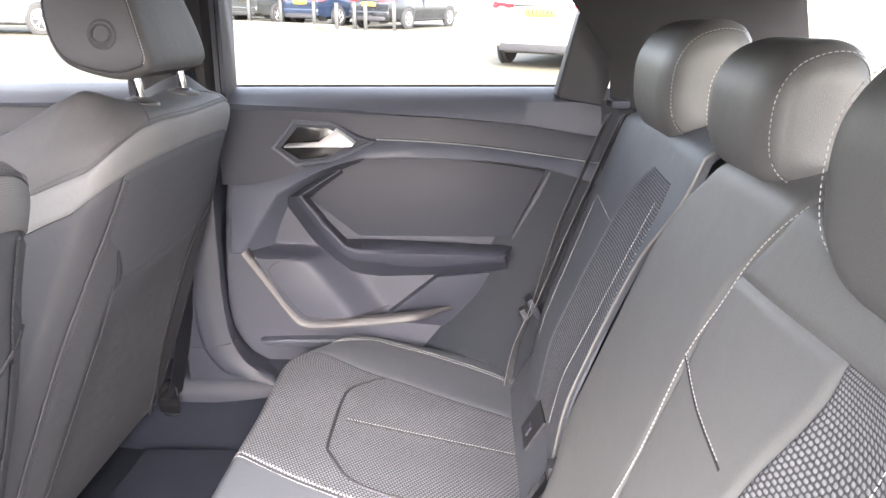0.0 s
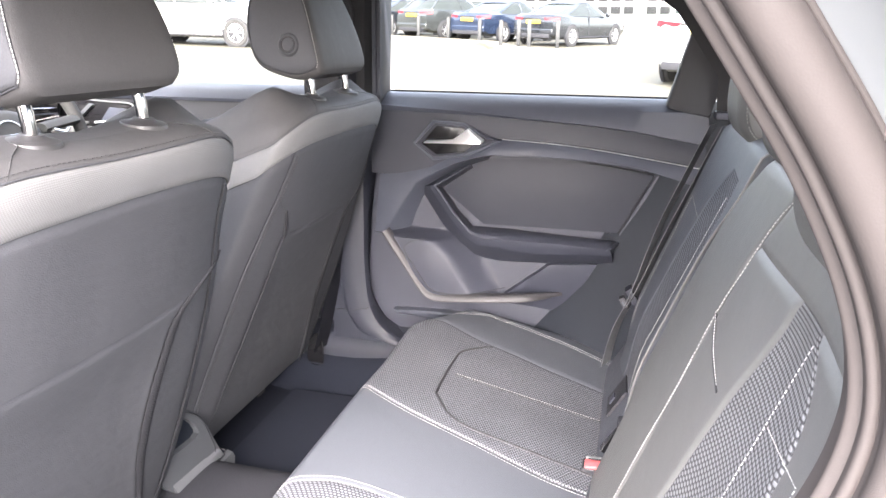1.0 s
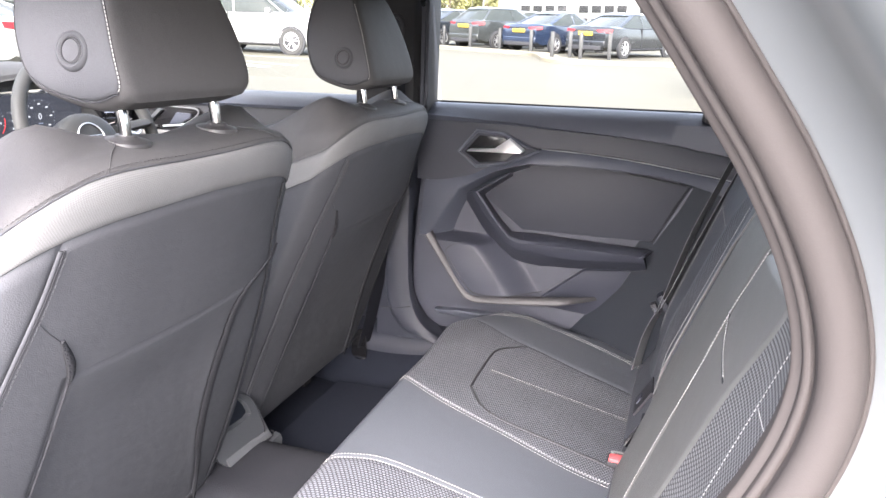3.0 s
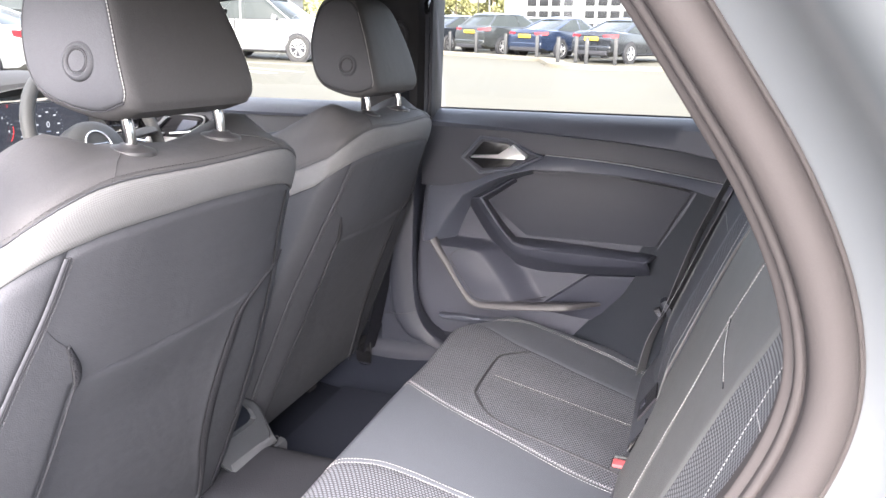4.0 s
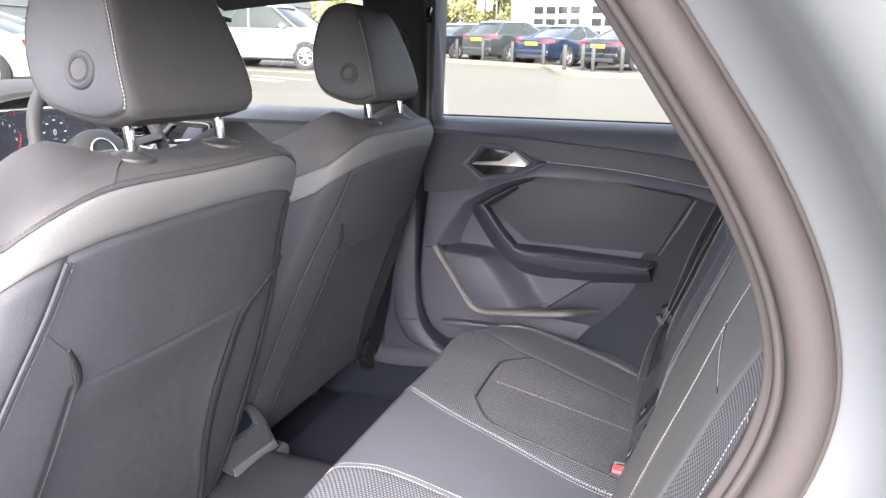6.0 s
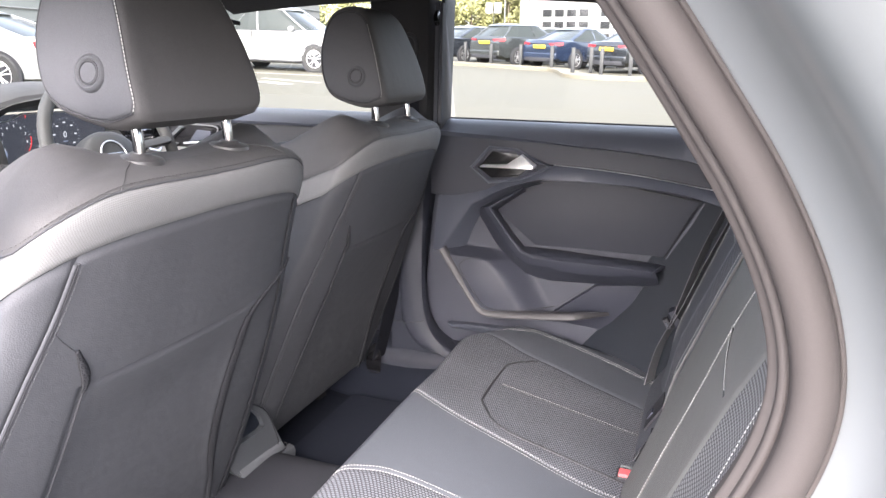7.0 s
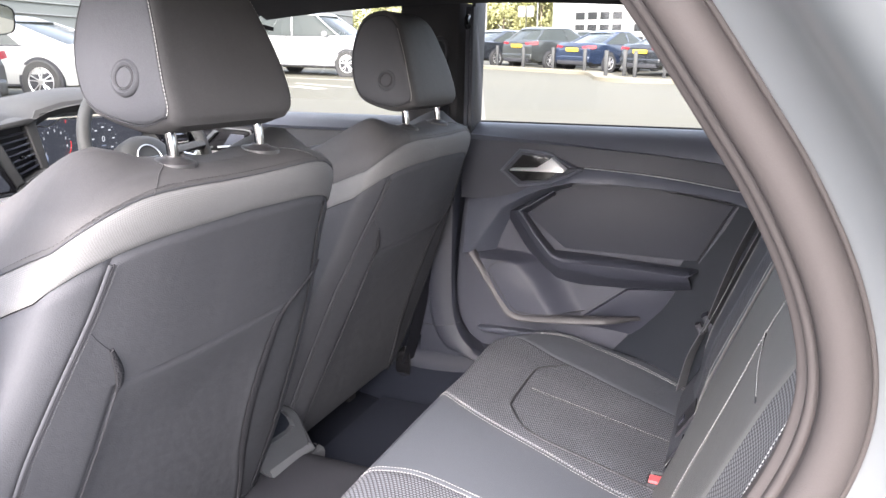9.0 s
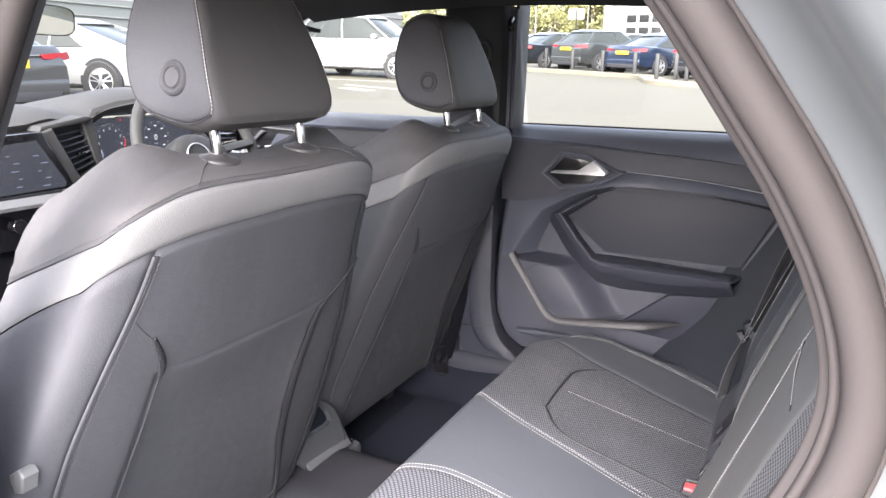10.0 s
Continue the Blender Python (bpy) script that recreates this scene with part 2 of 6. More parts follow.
def grid_bm(points, closed_u=False, uv=True, thick=0.0):
    """A quad sheet from rows of vectors, with UV in metres along it; thick: a back face that far behind."""
    bm = bmesh.new()
    lay = bm.loops.layers.uv.new("metres")
    rows = [[bm.verts.new(p) for p in row] for row in points]
    m, n = len(rows), len(rows[0])
    us = [0.0]
    mid = points[m // 2]
    for j in range(1, n + (1 if closed_u else 0)):
        us.append(us[-1] + (Vector(mid[j % n]) - Vector(mid[j - 1])).length)
    vs = [0.0]
    for i in range(1, m):
        vs.append(vs[-1] + (Vector(points[i][n // 2]) - Vector(points[i - 1][n // 2])).length)
    for i in range(m - 1):
        for j in range(n if closed_u else n - 1):
            k = (j + 1) % n
            q = (rows[i][j], rows[i][k], rows[i + 1][k], rows[i + 1][j])
            if len({v.co.to_tuple(6) for v in q}) < 3:
                continue
            f = bm.faces.new(q)
            for lp, (a, b) in zip(f.loops, ((j, i), (j + 1, i), (j + 1, i + 1), (j, i + 1))):
                lp[lay].uv = (us[a], vs[b])
    if thick:
        bm.normal_update()
        back = {v: bm.verts.new(v.co - v.normal * thick) for v in list(bm.verts)}
        faces, edges = bm.faces[:], [e for e in bm.edges if len(e.link_faces) == 1]
        for f in faces:
            bm.faces.new([back[v] for v in reversed(f.verts)])
        for e in edges:
            a, b = e.verts
            bm.faces.new((a, b, back[b], back[a]))
    return bm


def smoothstep(a, b, x):
    t = min(1.0, max(0.0, (x - a) / (b - a)))
    return t * t * (3 - 2 * t)


def interp(pairs, x):
    """Piecewise curve through (x, value) pairs, eased at the knots."""
    if x <= pairs[0][0]:
        return pairs[0][1]
    for i in range(len(pairs) - 1):
        (a, va), (b, vb) = pairs[i], pairs[i + 1]
        if x <= b:
            t = (x - a) / (b - a)
            m0 = (vb - pairs[i - 1][1]) / (b - pairs[i - 1][0]) * (b - a) if i > 0 else vb - va
            m1 = (pairs[i + 2][1] - va) / (pairs[i + 2][0] - a) * (b - a) if i + 2 < len(pairs) else vb - va
            t2, t3 = t * t, t * t * t
            return (2 * t3 - 3 * t2 + 1) * va + (t3 - 2 * t2 + t) * m0 + (3 * t2 - 2 * t3) * vb + (t3 - t2) * m1
    return pairs[-1][1]


def cushion(fn, nu, nv, seam=0.004, roll=0.009, thick=0.010, sides="lrbt", out=1):
    """One upholstered panel on the surface fn(a, b), a and b from 0 to 1, its edges drawn down into the seams.
    out: -1 where the surface's own normal points inwards."""
    def ease(k, n):
        t = k / n
        return t + 0.35 * (math.sin(2 * math.pi * t) / (2 * math.pi)) * -1
    pts = [[Vector(fn(ease(j, nu), ease(i, nv))) for j in range(nu + 1)] for i in range(nv + 1)]
    rows = []
    for i in range(nv + 1):
        row = []
        for j in range(nu + 1):
            p = pts[i][j]
            du = pts[i][min(j + 1, nu)] - pts[i][max(j - 1, 0)]
            dv = pts[min(i + 1, nv)][j] - pts[max(i - 1, 0)][j]
            n = du.cross(dv) * out
            n = n.normalized() if n.length > 1e-12 else Vector((0, 0, 1))
            d = [1.0]
            if "l" in sides:
                d.append((p - pts[i][0]).length)
            if "r" in sides:
                d.append((p - pts[i][nu]).length)
            if "b" in sides:
                d.append((p - pts[0][j]).length)
            if "t" in sides:
                d.append((p - pts[nv][j]).length)
            row.append(p - n * seam * (1 - min(1.0, min(d) / roll)) ** 2)
        rows.append(row if out > 0 else row[::-1])
    return grid_bm(rows, thick=thick)


def tube_bm(points, radius, sides=8, closed=False, flat=1.0, bm=None, caps=True):
    """A round cord along points; radius may be a function of 0..1."""
    bm = bm or bmesh.new()
    pts = [Vector(p) for p in points]
    n = len(pts)
    up = Vector((0, 0, 1))
    rings = []
    prev = None
    for i, p in enumerate(pts):
        a = pts[(i - 1) % n] if closed or i > 0 else p
        b = pts[(i + 1) % n] if closed or i < n - 1 else p
        t = (b - a).normalized()
        if prev is None:
            s = t.cross(up)
            if s.length < 0.1:
                s = t.cross(Vector((1, 0, 0)))
            s.normalize()
        else:
            s = (prev - t * prev.dot(t)).normalized()
        prev = s
        w = s.cross(t)
        r = radius(i / (n - 1)) if callable(radius) else radius
        rings.append([bm.verts.new(p + s * r * math.cos(2 * math.pi * k / sides) + w * r * flat * math.sin(2 * math.pi * k / sides))
                      for k in range(sides)])
    for i in range(n if closed else n - 1):
        ra, rb = rings[i], rings[(i + 1) % n]
        for k in range(sides):
            bm.faces.new((ra[k], ra[(k + 1) % sides], rb[(k + 1) % sides], rb[k]))
    if caps and not closed:
        bm.faces.new(rings[0][::-1])
        bm.faces.new(rings[-1])
    return bm


def resample(points, step):
    pts = [Vector(p) for p in points]
    out, left = [pts[0]], step
    for a, b in zip(pts, pts[1:]):
        d = (b - a).length
        while d >= left > 0:
            a = a + (b - a) * (left / d)
            out.append(a)
            d = (b - a).length
            left = step
        left -= d
    return out


def spline(points, n=8):
    """A smooth line through the points."""
    p = [Vector(q) for q in points]
    p = [p[0] * 2 - p[1]] + p + [p[-1] * 2 - p[-2]]
    out = []
    for i in range(1, len(p) - 2):
        for k in range(n):
            t = k / n
            out.append(0.5 * (2 * p[i] + (p[i + 1] - p[i - 1]) * t + (2 * p[i - 1] - 5 * p[i] + 4 * p[i + 1] - p[i + 2]) * t * t
                              + (3 * p[i] - p[i - 1] - 3 * p[i + 1] + p[i + 2]) * t ** 3))
    return out + [p[-2]]


def stitch_bm(points, normal_out, pitch=0.0052, length=0.0034, radius=0.0007):
    """A row of raised stitches along a line; normal_out lifts them off the cloth."""
    bm = bmesh.new()
    pts = resample(points, pitch)
    for a, b in zip(pts, pts[1:]):
        t = (b - a).normalized()
        c = (a + b) / 2 + Vector(normal_out)
        h = t * (length / 2)
        s = t.cross(Vector(normal_out).normalized() if Vector(normal_out).length else Vector((0, 0, 1))).normalized() * radius
        w = t.cross(s).normalized() * radius
        v = [bm.verts.new(c + k * h + q) for k in (-1, 1) for q in (s, w, -s, -w)]
        for k in range(4):
            bm.faces.new((v[k], v[(k + 1) % 4], v[4 + (k + 1) % 4], v[4 + k]))
        bm.faces.new(v[3::-1])
        bm.faces.new(v[4:])
    return bm


def box_bm(x0, x1, y0, y1, z0, z1, bevel=0.0, seg=2, bm=None):
    bm = bm or bmesh.new()
    vs = bmesh.ops.create_cube(bm, size=1.0)["verts"]
    for v in vs:
        v.co = Vector((x0 + (v.co.x + 0.5) * (x1 - x0), y0 + (v.co.y + 0.5) * (y1 - y0), z0 + (v.co.z + 0.5) * (z1 - z0)))
    if bevel:
        es = list({e for v in vs for e in v.link_edges})
        bmesh.ops.bevel(bm, geom=es, offset=bevel, segments=seg, profile=0.6, affect="EDGES")
    return bm


def plate_bm(xz, y_front, y_back, bevel=0.004, seg=2):
    """A door-trim plate: a polygon in x and z (with its own y as a third number where it slants), as thick as y_back - y_front."""
    bm = bmesh.new()
    f = [bm.verts.new((p[0], p[2] if len(p) > 2 else y_front, p[1])) for p in xz]
    b = [bm.verts.new((p[0], y_back, p[1])) for p in xz]
    n = len(xz)
    top = bm.faces.new(f)
    bm.faces.new(b[::-1])
    for i in range(n):
        bm.faces.new((f[i], b[i], b[(i + 1) % n], f[(i + 1) % n]))
    if bevel:
        bmesh.ops.bevel(bm, geom=list(top.edges), offset=bevel, segments=seg, profile=0.6, affect="EDGES")
    return bm


def loft_bm(lines, thick=0.0):
    """A sheet through lines of points; its thickness lies on the side away from the middle of the cabin."""
    rows = [[Vector(p) for p in ln] for ln in lines]
    mid, nrm, cnt = Vector(), Vector(), 0
    for a, b in zip(rows, rows[1:]):
        for j in range(len(a) - 1):
            nrm += (a[j + 1] - a[j]).cross(b[j] - a[j])
            mid += a[j]
            cnt += 1
    if nrm.dot(Vector((0.1, 0, .75)) - mid / cnt) < 0:
        rows = [r[::-1] for r in rows]
    return grid_bm(rows, thick=thick)


def lathe_bm(profile, axis, origin, n=24, bm=None):
    """Turns (radius, along) pairs about an axis through origin."""
    bm = bm or bmesh.new()
    ax = Vector(axis).normalized()
    s = ax.cross(Vector((0, 0, 1)))
    if s.length < 0.1:
        s = ax.cross(Vector((1, 0, 0)))
    s.normalize()
    w = ax.cross(s)
    o = Vector(origin)
    rings = [[bm.verts.new(o + ax * h + (s * math.cos(2 * math.pi * k / n) + w * math.sin(2 * math.pi * k / n)) * max(r, 1e-5)) for k in range(n)]
             for r, h in profile]
    for a, b in zip(rings, rings[1:]):
        for k in range(n):
            bm.faces.new((a[k], a[(k + 1) % n], b[(k + 1) % n], b[k]))
    bm.faces.new(rings[0][::-1])
    bm.faces.new(rings[-1])
    return bm


def lerp(a, b, t):
    return a + (b - a) * t


# ---- ground ----
SLOPE_X, SLOPE_Y = -0.021, 0.0386


def ground_z(x, y):
    return SLOPE_X * x + SLOPE_Y * y


ASPHALT = node_mat("worn_pale_asphalt", (0.050, 0.046, 0.0305), 0.85, 0, 0.5, 60, 0.4, 120, 0.45, 0.35)
bm = bmesh.new()
gx = [-600, -200, -80, -40, -20, -10, -4, 0, 4, 10, 20, 40, 80, 200, 600]
gy = [-600, -200, -60, -20, -8, -3, 0, 3, 8, 16, 24, 34, 50, 90, 200, 600]
gv = [[bm.verts.new((x, y, ground_z(max(-30, min(30, x)), max(-20, min(45, y))))) for y in gy] for x in gx]
for i in range(len(gx) - 1):
    for j in range(len(gy) - 1):
        bm.faces.new((gv[i][j], gv[i + 1][j], gv[i + 1][j + 1], gv[i][j + 1]))
structure("ground", bm, ASPHALT, "pale worn asphalt of a sloping car park", "ground")

# ---- front seats ----
SEAT_Y = -0.35
SEAT_W = [(0.30, .318), (0.36, .326), (0.46, .331), (0.6, .324), (0.72, .309), (0.82, .286), (0.9, .264), (0.956, .252), (1.0, .240), (1.016, .222), (1.031, .180), (1.039, .10)]
SEAT_B = [(0.30, -.222), (0.6, -.102), (0.9, .018), (0.96, .041), (0.985, .05), (1.0, .053), (1.02, .05), (1.031, .037), (1.039, .012)]
SEAT_D = [(0.30, .036), (0.6, .046), (0.8, .056), (0.9, .064), (1.0, .058), (1.02, .048), (1.031, .034), (1.039, .012)]
SEAT_F = [(0.30, .20), (0.6, .25), (0.8, .25), (0.9, .225), (1.0, .20), (1.016, .18), (1.031, .12), (1.039, .05)]


def seat_point(deg, z):
    """The front seat's backrest: 0 degrees is its rear, +90 its right side, 180 its front. Its sections lean with it."""
    th = radians(deg)
    c, sn = math.cos(th), math.sin(th)
    w, d, f = interp(SEAT_W, z) * (1 - .021 * smoothstep(.97, 1.02, z)), interp(SEAT_D, z), interp(SEAT_F, z) * (1 + .19 * smoothstep(.96, 1.02, z))
    p = lerp(0.72, 0.42, smoothstep(75, 125, abs(deg)))
    back = interp(SEAT_B, z)
    x = back - d
    x += d * abs(c) ** p if c > 0 else -f * abs(c) ** p
    y = w * math.copysign(abs(sn) ** p, sn)
    a = abs(y)
    lean = .34 * (1 - .25 * smoothstep(.96, 1.03, z)) * (back - x) * smoothstep(.3, .7, z) * smoothstep(.08, .26, a)
    hump = .0397 * math.exp(-((a - .1826) / (.067 if a < .1826 else .195)) ** 2) * smoothstep(.99, 1.025, z) * smoothstep(.02, -.0385, x)
    fall = .0612 * smoothstep(.165, .272, a) * smoothstep(1.0, 1.03, z) * smoothstep(.02, -.06, x)
    fall += .008 * math.exp(-(y / .12) ** 2) * smoothstep(1.0, 1.03, z) + .0403 * smoothstep(-.0194, -.1684, x) * smoothstep(.97, 1.02, z)
    return Vector((x, SEAT_Y + y, z - lean + hump - fall))


def band_low(deg):
    return interp([(0, .969), (28, .964), (48, .957), (66, .948), (90, .934), (110, .912), (130, .892), (180, .88)], abs(deg))


def band_high(deg):
    return interp([(0, 1.020), (28, 1.017), (44, 1.013), (56, 1.005), (72, .994), (90, .982), (106, .974), (126, .966), (180, .960)], abs(deg))


def pocket_edge(z, sg=-1):
    """Angle at which the map pocket's edge runs, on either side."""
    if sg < 0:
        y = interp([(0.30, .218), (0.50, .202), (0.60, .187), (0.654, .180), (0.714, .171), (0.75, .167), (0.786, .163), (0.800, .161), (0.845, .182)], z)
    else:
        y = interp([(0.30, .250), (0.36, .232), (0.43, .209), (0.51, .178), (0.578, .161), (0.646, .153), (0.718, .153), (0.774, .161), (0.802, .196), (0.822, .230), (0.845, .262)], z)
    w = interp(SEAT_W, z)
    return math.degrees(math.asin(min(1, (y / w) ** (1 / 0.72))))


def cord_deg(z):
    return interp([(0.30, 54), (0.72, 53), (0.80, 51), (0.886, 47.5), (0.95, 46), (1.0, 45)], z)


def front_seat():
    seat = thing("front_armchair", -0.15, SEAT_Y, 0.24, "black leather front seat with a grey woven band", "car seat", "front seats")
    ob = part("backrest_cap", cushion(lambda a, b: seat_point(lerp(-180, 180, a), lerp(band_high(lerp(-180, 180, a)), 1.039, 1 - (1 - b) ** 1.6)), 96, 18, seam=.0015, roll=.005, sides="b"), SEAT_SOFT, seat)
    crown = [seat_point(d, 1.039) for d in range(-180, 180, 6)]
    mid_c = sum(crown, Vector()) / len(crown) + Vector((0, 0, .001))
    part("cap_crown", grid_bm([[p.lerp(mid_c, k) for p in crown] for k in (0, .25, .5, .75, .999)], closed_u=True), SEAT_SOFT, seat)
    part("woven_band", cushion(lambda a, b: seat_point(lerp(-140, 140, a), lerp(band_low(lerp(-140, 140, a)), band_high(lerp(-140, 140, a)), b)), 84, 8, seam=.0018, roll=.005, sides="bt"), SATIN, seat, "grey satin woven band")

    def upper(a, b):
        z0 = 0.800 - 0.008 * math.cos((a - .5) * math.pi)
        z = lerp(z0, band_low(lerp(-47, 47, a)), b)
        return seat_point(lerp(-1, 1, a) * cord_deg(z), z)
    part("back_panel", cushion(upper, 48, 16, sides="lrt"), SEAT_LEATHER, seat)

    def pocket(a, b):
        z = lerp(0.345, 0.800 - 0.008 * math.cos((a - .5) * math.pi), b)
        p = seat_point(lerp(-pocket_edge(min(z, .80), -1), pocket_edge(min(z, .80), 1), a), z)
        p.x -= 0.010 * math.sin(a * math.pi) ** .5 * smoothstep(0.80, 0.68, z)
        return p
    part("map_pocket", cushion(pocket, 40, 36, seam=.005), SEAT_LEATHER, seat)
    for sg in (-1, 1):
        part("back_edge", cushion(lambda a, b: (lambda z: seat_point(sg * lerp(pocket_edge(z, sg), cord_deg(z), a), z))(lerp(0.345, 0.800, b)), 12, 30, sides="lrb", out=sg), SEAT_LEATHER, seat)
        part("side_bolster", cushion(lambda a, b: (lambda z: seat_point(sg * lerp(cord_deg(z), 140, a), z))(lerp(0.345, band_low(lerp(47, 140, a)), b)), 28, 36, out=sg), SEAT_LEATHER, seat)
        # pocket edging and the corded seam
        zs = [0.345 + 0.0125 * k for k in range(41)]
        edge = [seat_point(sg * pocket_edge(z, sg), z) + Vector((0.001, 0, 0)) for z in zs]
        if sg > 0:
            strip = []
            for k in (-1, -.8, -.4, 0, .4, .8, 1):
                ln = []
                for z in zs:
                    half = .0026 + .0042 * smoothstep(.36, .55, z) - .003 * smoothstep(.80, .845, z)
                    q = seat_point(pocket_edge(z, 1) + k * half / .0034, z)
                    ln.append(q + Vector((.0004 + .0022 * (1 - k ** 4), .0010 * (1 - k ** 4), 0)))
                strip.append(ln)
            part("pocket_edging", grid_bm(strip, thick=.001), RIBBED, seat, "black elastic edging")
        else:
            part("pocket_edging", tube_bm(resample(edge[35:], .0024), lambda t: .0014 + .0052 * math.sin(math.pi * t ** .7) + .0016 * t, 8, flat=0.6), RIBBED, seat, "black elastic edging")
            part("pocket_crease", tube_bm(edge[:37], lambda t: .0012 * (.3 + t), 6), PLASTIC_DARK, seat)
        cord = [seat_point(sg * cord_deg(z), z) for z in [0.345 + 0.0121 * k for k in range(52)] if z < band_low(48) - .002]
        part("piping", tube_bm([p + Vector((-0.0006, sg * 0.0006, 0)) for p in cord], 0.0030, 8, flat=0.5), SEAT_LEATHER, seat)
        part("seam_groove", tube_bm([p + Vector((0.0006, sg * -0.0024, 0)) for p in cord], 0.0011, 6), PLASTIC_DARK, seat)
        dl = spline([seat_point(sg * d, z) + Vector((.0004, 0, 0)) for d, z in ((cord_deg(.884), .884), (lerp(cord_deg(.865), pocket_edge(.845, sg), .5), .864), (pocket_edge(.845, sg), .843))], 8)
        part("pocket_seam", stitch_bm(dl, (.0004, 0, 0), .0045, .0030, .0006), PLASTIC_DARK, seat)
        part("stitching", stitch_bm([p + Vector((0.0028, sg * -0.0048, 0)) for p in cord], (0.0003, 0, 0), 0.0058, 0.0036, 0.0007), PLASTIC_DARK, seat)
    for sg in (-1, 1):
        fs = [seat_point(sg * lerp(112, 124, k / 12), lerp(band_low(112) - .004, .62, k / 12)) for k in range(13)]
        part("bolster_seam", tube_bm(fs, .0011, 6), PLASTIC_DARK, seat)
        part("stitching", stitch_bm([p + Vector((.006, sg * .0012, 0)) for p in fs], (0, sg * .0004, 0), .0055, .0034, .0007), THREAD_DARK, seat)
    part("front_face", cushion(lambda a, b: seat_point(lerp(140, 220, a), lerp(0.345, 0.96, b)), 24, 24, out=1), KNIT, seat)
    part("seam_roll", tube_bm([seat_point(d, band_high(d)) for d in range(-140, 141, 4)], 0.0009, 6), SEAT_LEATHER, seat)
    st = [seat_point(d, band_high(d) + 0.006) for d in range(-140, 141, 3)]
    part("stitching", stitch_bm(st, (0.0016, 0, 0.0005), 0.006, 0.0034, 0.0006), THREAD_DARK, seat)
    for sg in (-1, 1):
        ln = spline([seat_point(sg * d, z) + Vector((0, 0, .0006)) for d, z in ((38, 1.013), (40, 1.024), (46, 1.033), (64, 1.0375), (90, 1.0385))], 6)
        part("cap_seam", tube_bm(ln, .0007, 6), THREAD_DARK, seat)
    # seat cushion, frame and rails
    part("seat_cushion", cushion(lambda a, b: (lerp(-.70, -.20, a), SEAT_Y + lerp(-.25, .25, b), 0.46 + .05 * (1 - a) + 0.03 * abs(2 * b - 1) ** 3 - .12 * smoothstep(.88, 1, abs(2 * b - 1)) - .1 * smoothstep(.1, 0, a)), 24, 24, thick=.05), SEAT_LEATHER, seat)
    # Shade under the seat is put into the frame's and rails' near-black colour.
    part("seat_frame", box_bm(-.62, -.30, SEAT_Y - .2, SEAT_Y + .2, .30, .40, .02), HEADLINER, seat)
    for sg in (-1, 1):
        part("seat_rail", box_bm(-.66, -.30, SEAT_Y + sg * .2 - .02, SEAT_Y + sg * .2 + .02, .24, .30, .004), HEADLINER, seat)
    # head restraint
    prof = spline([(p, q, 0) for p, q in ((.029, 1.077), (.034, 1.095), (.020, 1.15), (.002, 1.20), (-.020, 1.245), (-.055, 1.263), (-.100, 1.247), (-.116, 1.19), (-.112, 1.14), (-.093, 1.093), (-.055, 1.073), (-.010, 1.066), (.029, 1.077))], 4)[:-1]
    prof = [Vector((p.x, p.y)) for p in prof]
    cen = Vector((-.036, 1.165))
    hy = SEAT_Y + .003

    def hw(z):
        return interp([(1.07, .104), (1.09, .112), (1.13, .111), (1.2, .095), (1.262, .076)], z)

    def ring(r, w):
        """The headrest's outline, drawn in to r of its size, at w of its half width."""
        return [Vector((lerp(cen.x, q.x, r), hy + w * hw(lerp(cen.y, q.y, r)), lerp(cen.y, q.y, r))) for q in prof]
    arcs = [(1 - .115 * (1 - math.sqrt(1 - u * u)), 1 - .17 * (1 - u)) for u in (0, .2, .4, .6, .75, .87, .95, .985, 1.0)]
    half = [ring(r, w) for r, w in arcs]
    mids = [ring(1, -.83 + 1.66 * k / 16) for k in range(1, 16)]
    part("headrest_wrap", grid_bm([ring(r, -w) for r, w in arcs[::-1]] + mids + half, closed_u=True), SEAT_SOFT, seat)
    for sg in (-1, 1):
        caps = [[p + Vector((0, sg * dy, 0)) for p in ring(r, sg)] for r, dy in ((.884, -.004), (.882, -.0005), (.872, .0012), (.84, .0022), (.75, .0034), (.6, .0044), (.4, .005), (.2, .0052), (.001, .0052))]
        part("headrest_side", grid_bm(caps, closed_u=True), SEAT_LEATHER, seat)
        seam = [p + Vector((0, sg * .0006, 0)) for p in ring(.905, sg)]
        part("seam_groove", tube_bm(ring(.893, sg), .0012, 6, closed=True), PLASTIC_DARK, seat)
        rear = [p for p in seam if p.x > lerp(cen.x, .012, .9) - .03 * smoothstep(1.15, 1.25, p.z) and p.z > 1.088]
        part("stitching", stitch_bm(sorted(rear, key=lambda p: p.z), (0, sg * .0008, 0), 0.0044, 0.0029, 0.0006), THREAD, seat)
        # the fold button sits in a shallow ring
        zb = 1.128
        axis = Vector((0, sg, .17)).normalized()
        at = Vector((-.026, hy + sg * (hw(zb) + .0042), zb))
        e1, e2 = Vector((1, 0, 0)), axis.cross(Vector((1, 0, 0)))

        def loop(r, h):
            return [at + axis * h + (e1 * math.cos(2 * math.pi * k / 32) + e2 * math.sin(2 * math.pi * k / 32)) * r for k in range(32)]
        part("button_ring", lathe_bm([(.0212, -.010), (.0208, -.001), (.0193, .0022), (.0165, .0036), (.0143, .0028), (.0130, .0006), (.0126, -.006)], axis, at, 32), SEAT_LEATHER, seat)
        part("button_groove", tube_bm(loop(.0126, .0016), .0012, 6, closed=True), PLASTIC_DARK, seat)
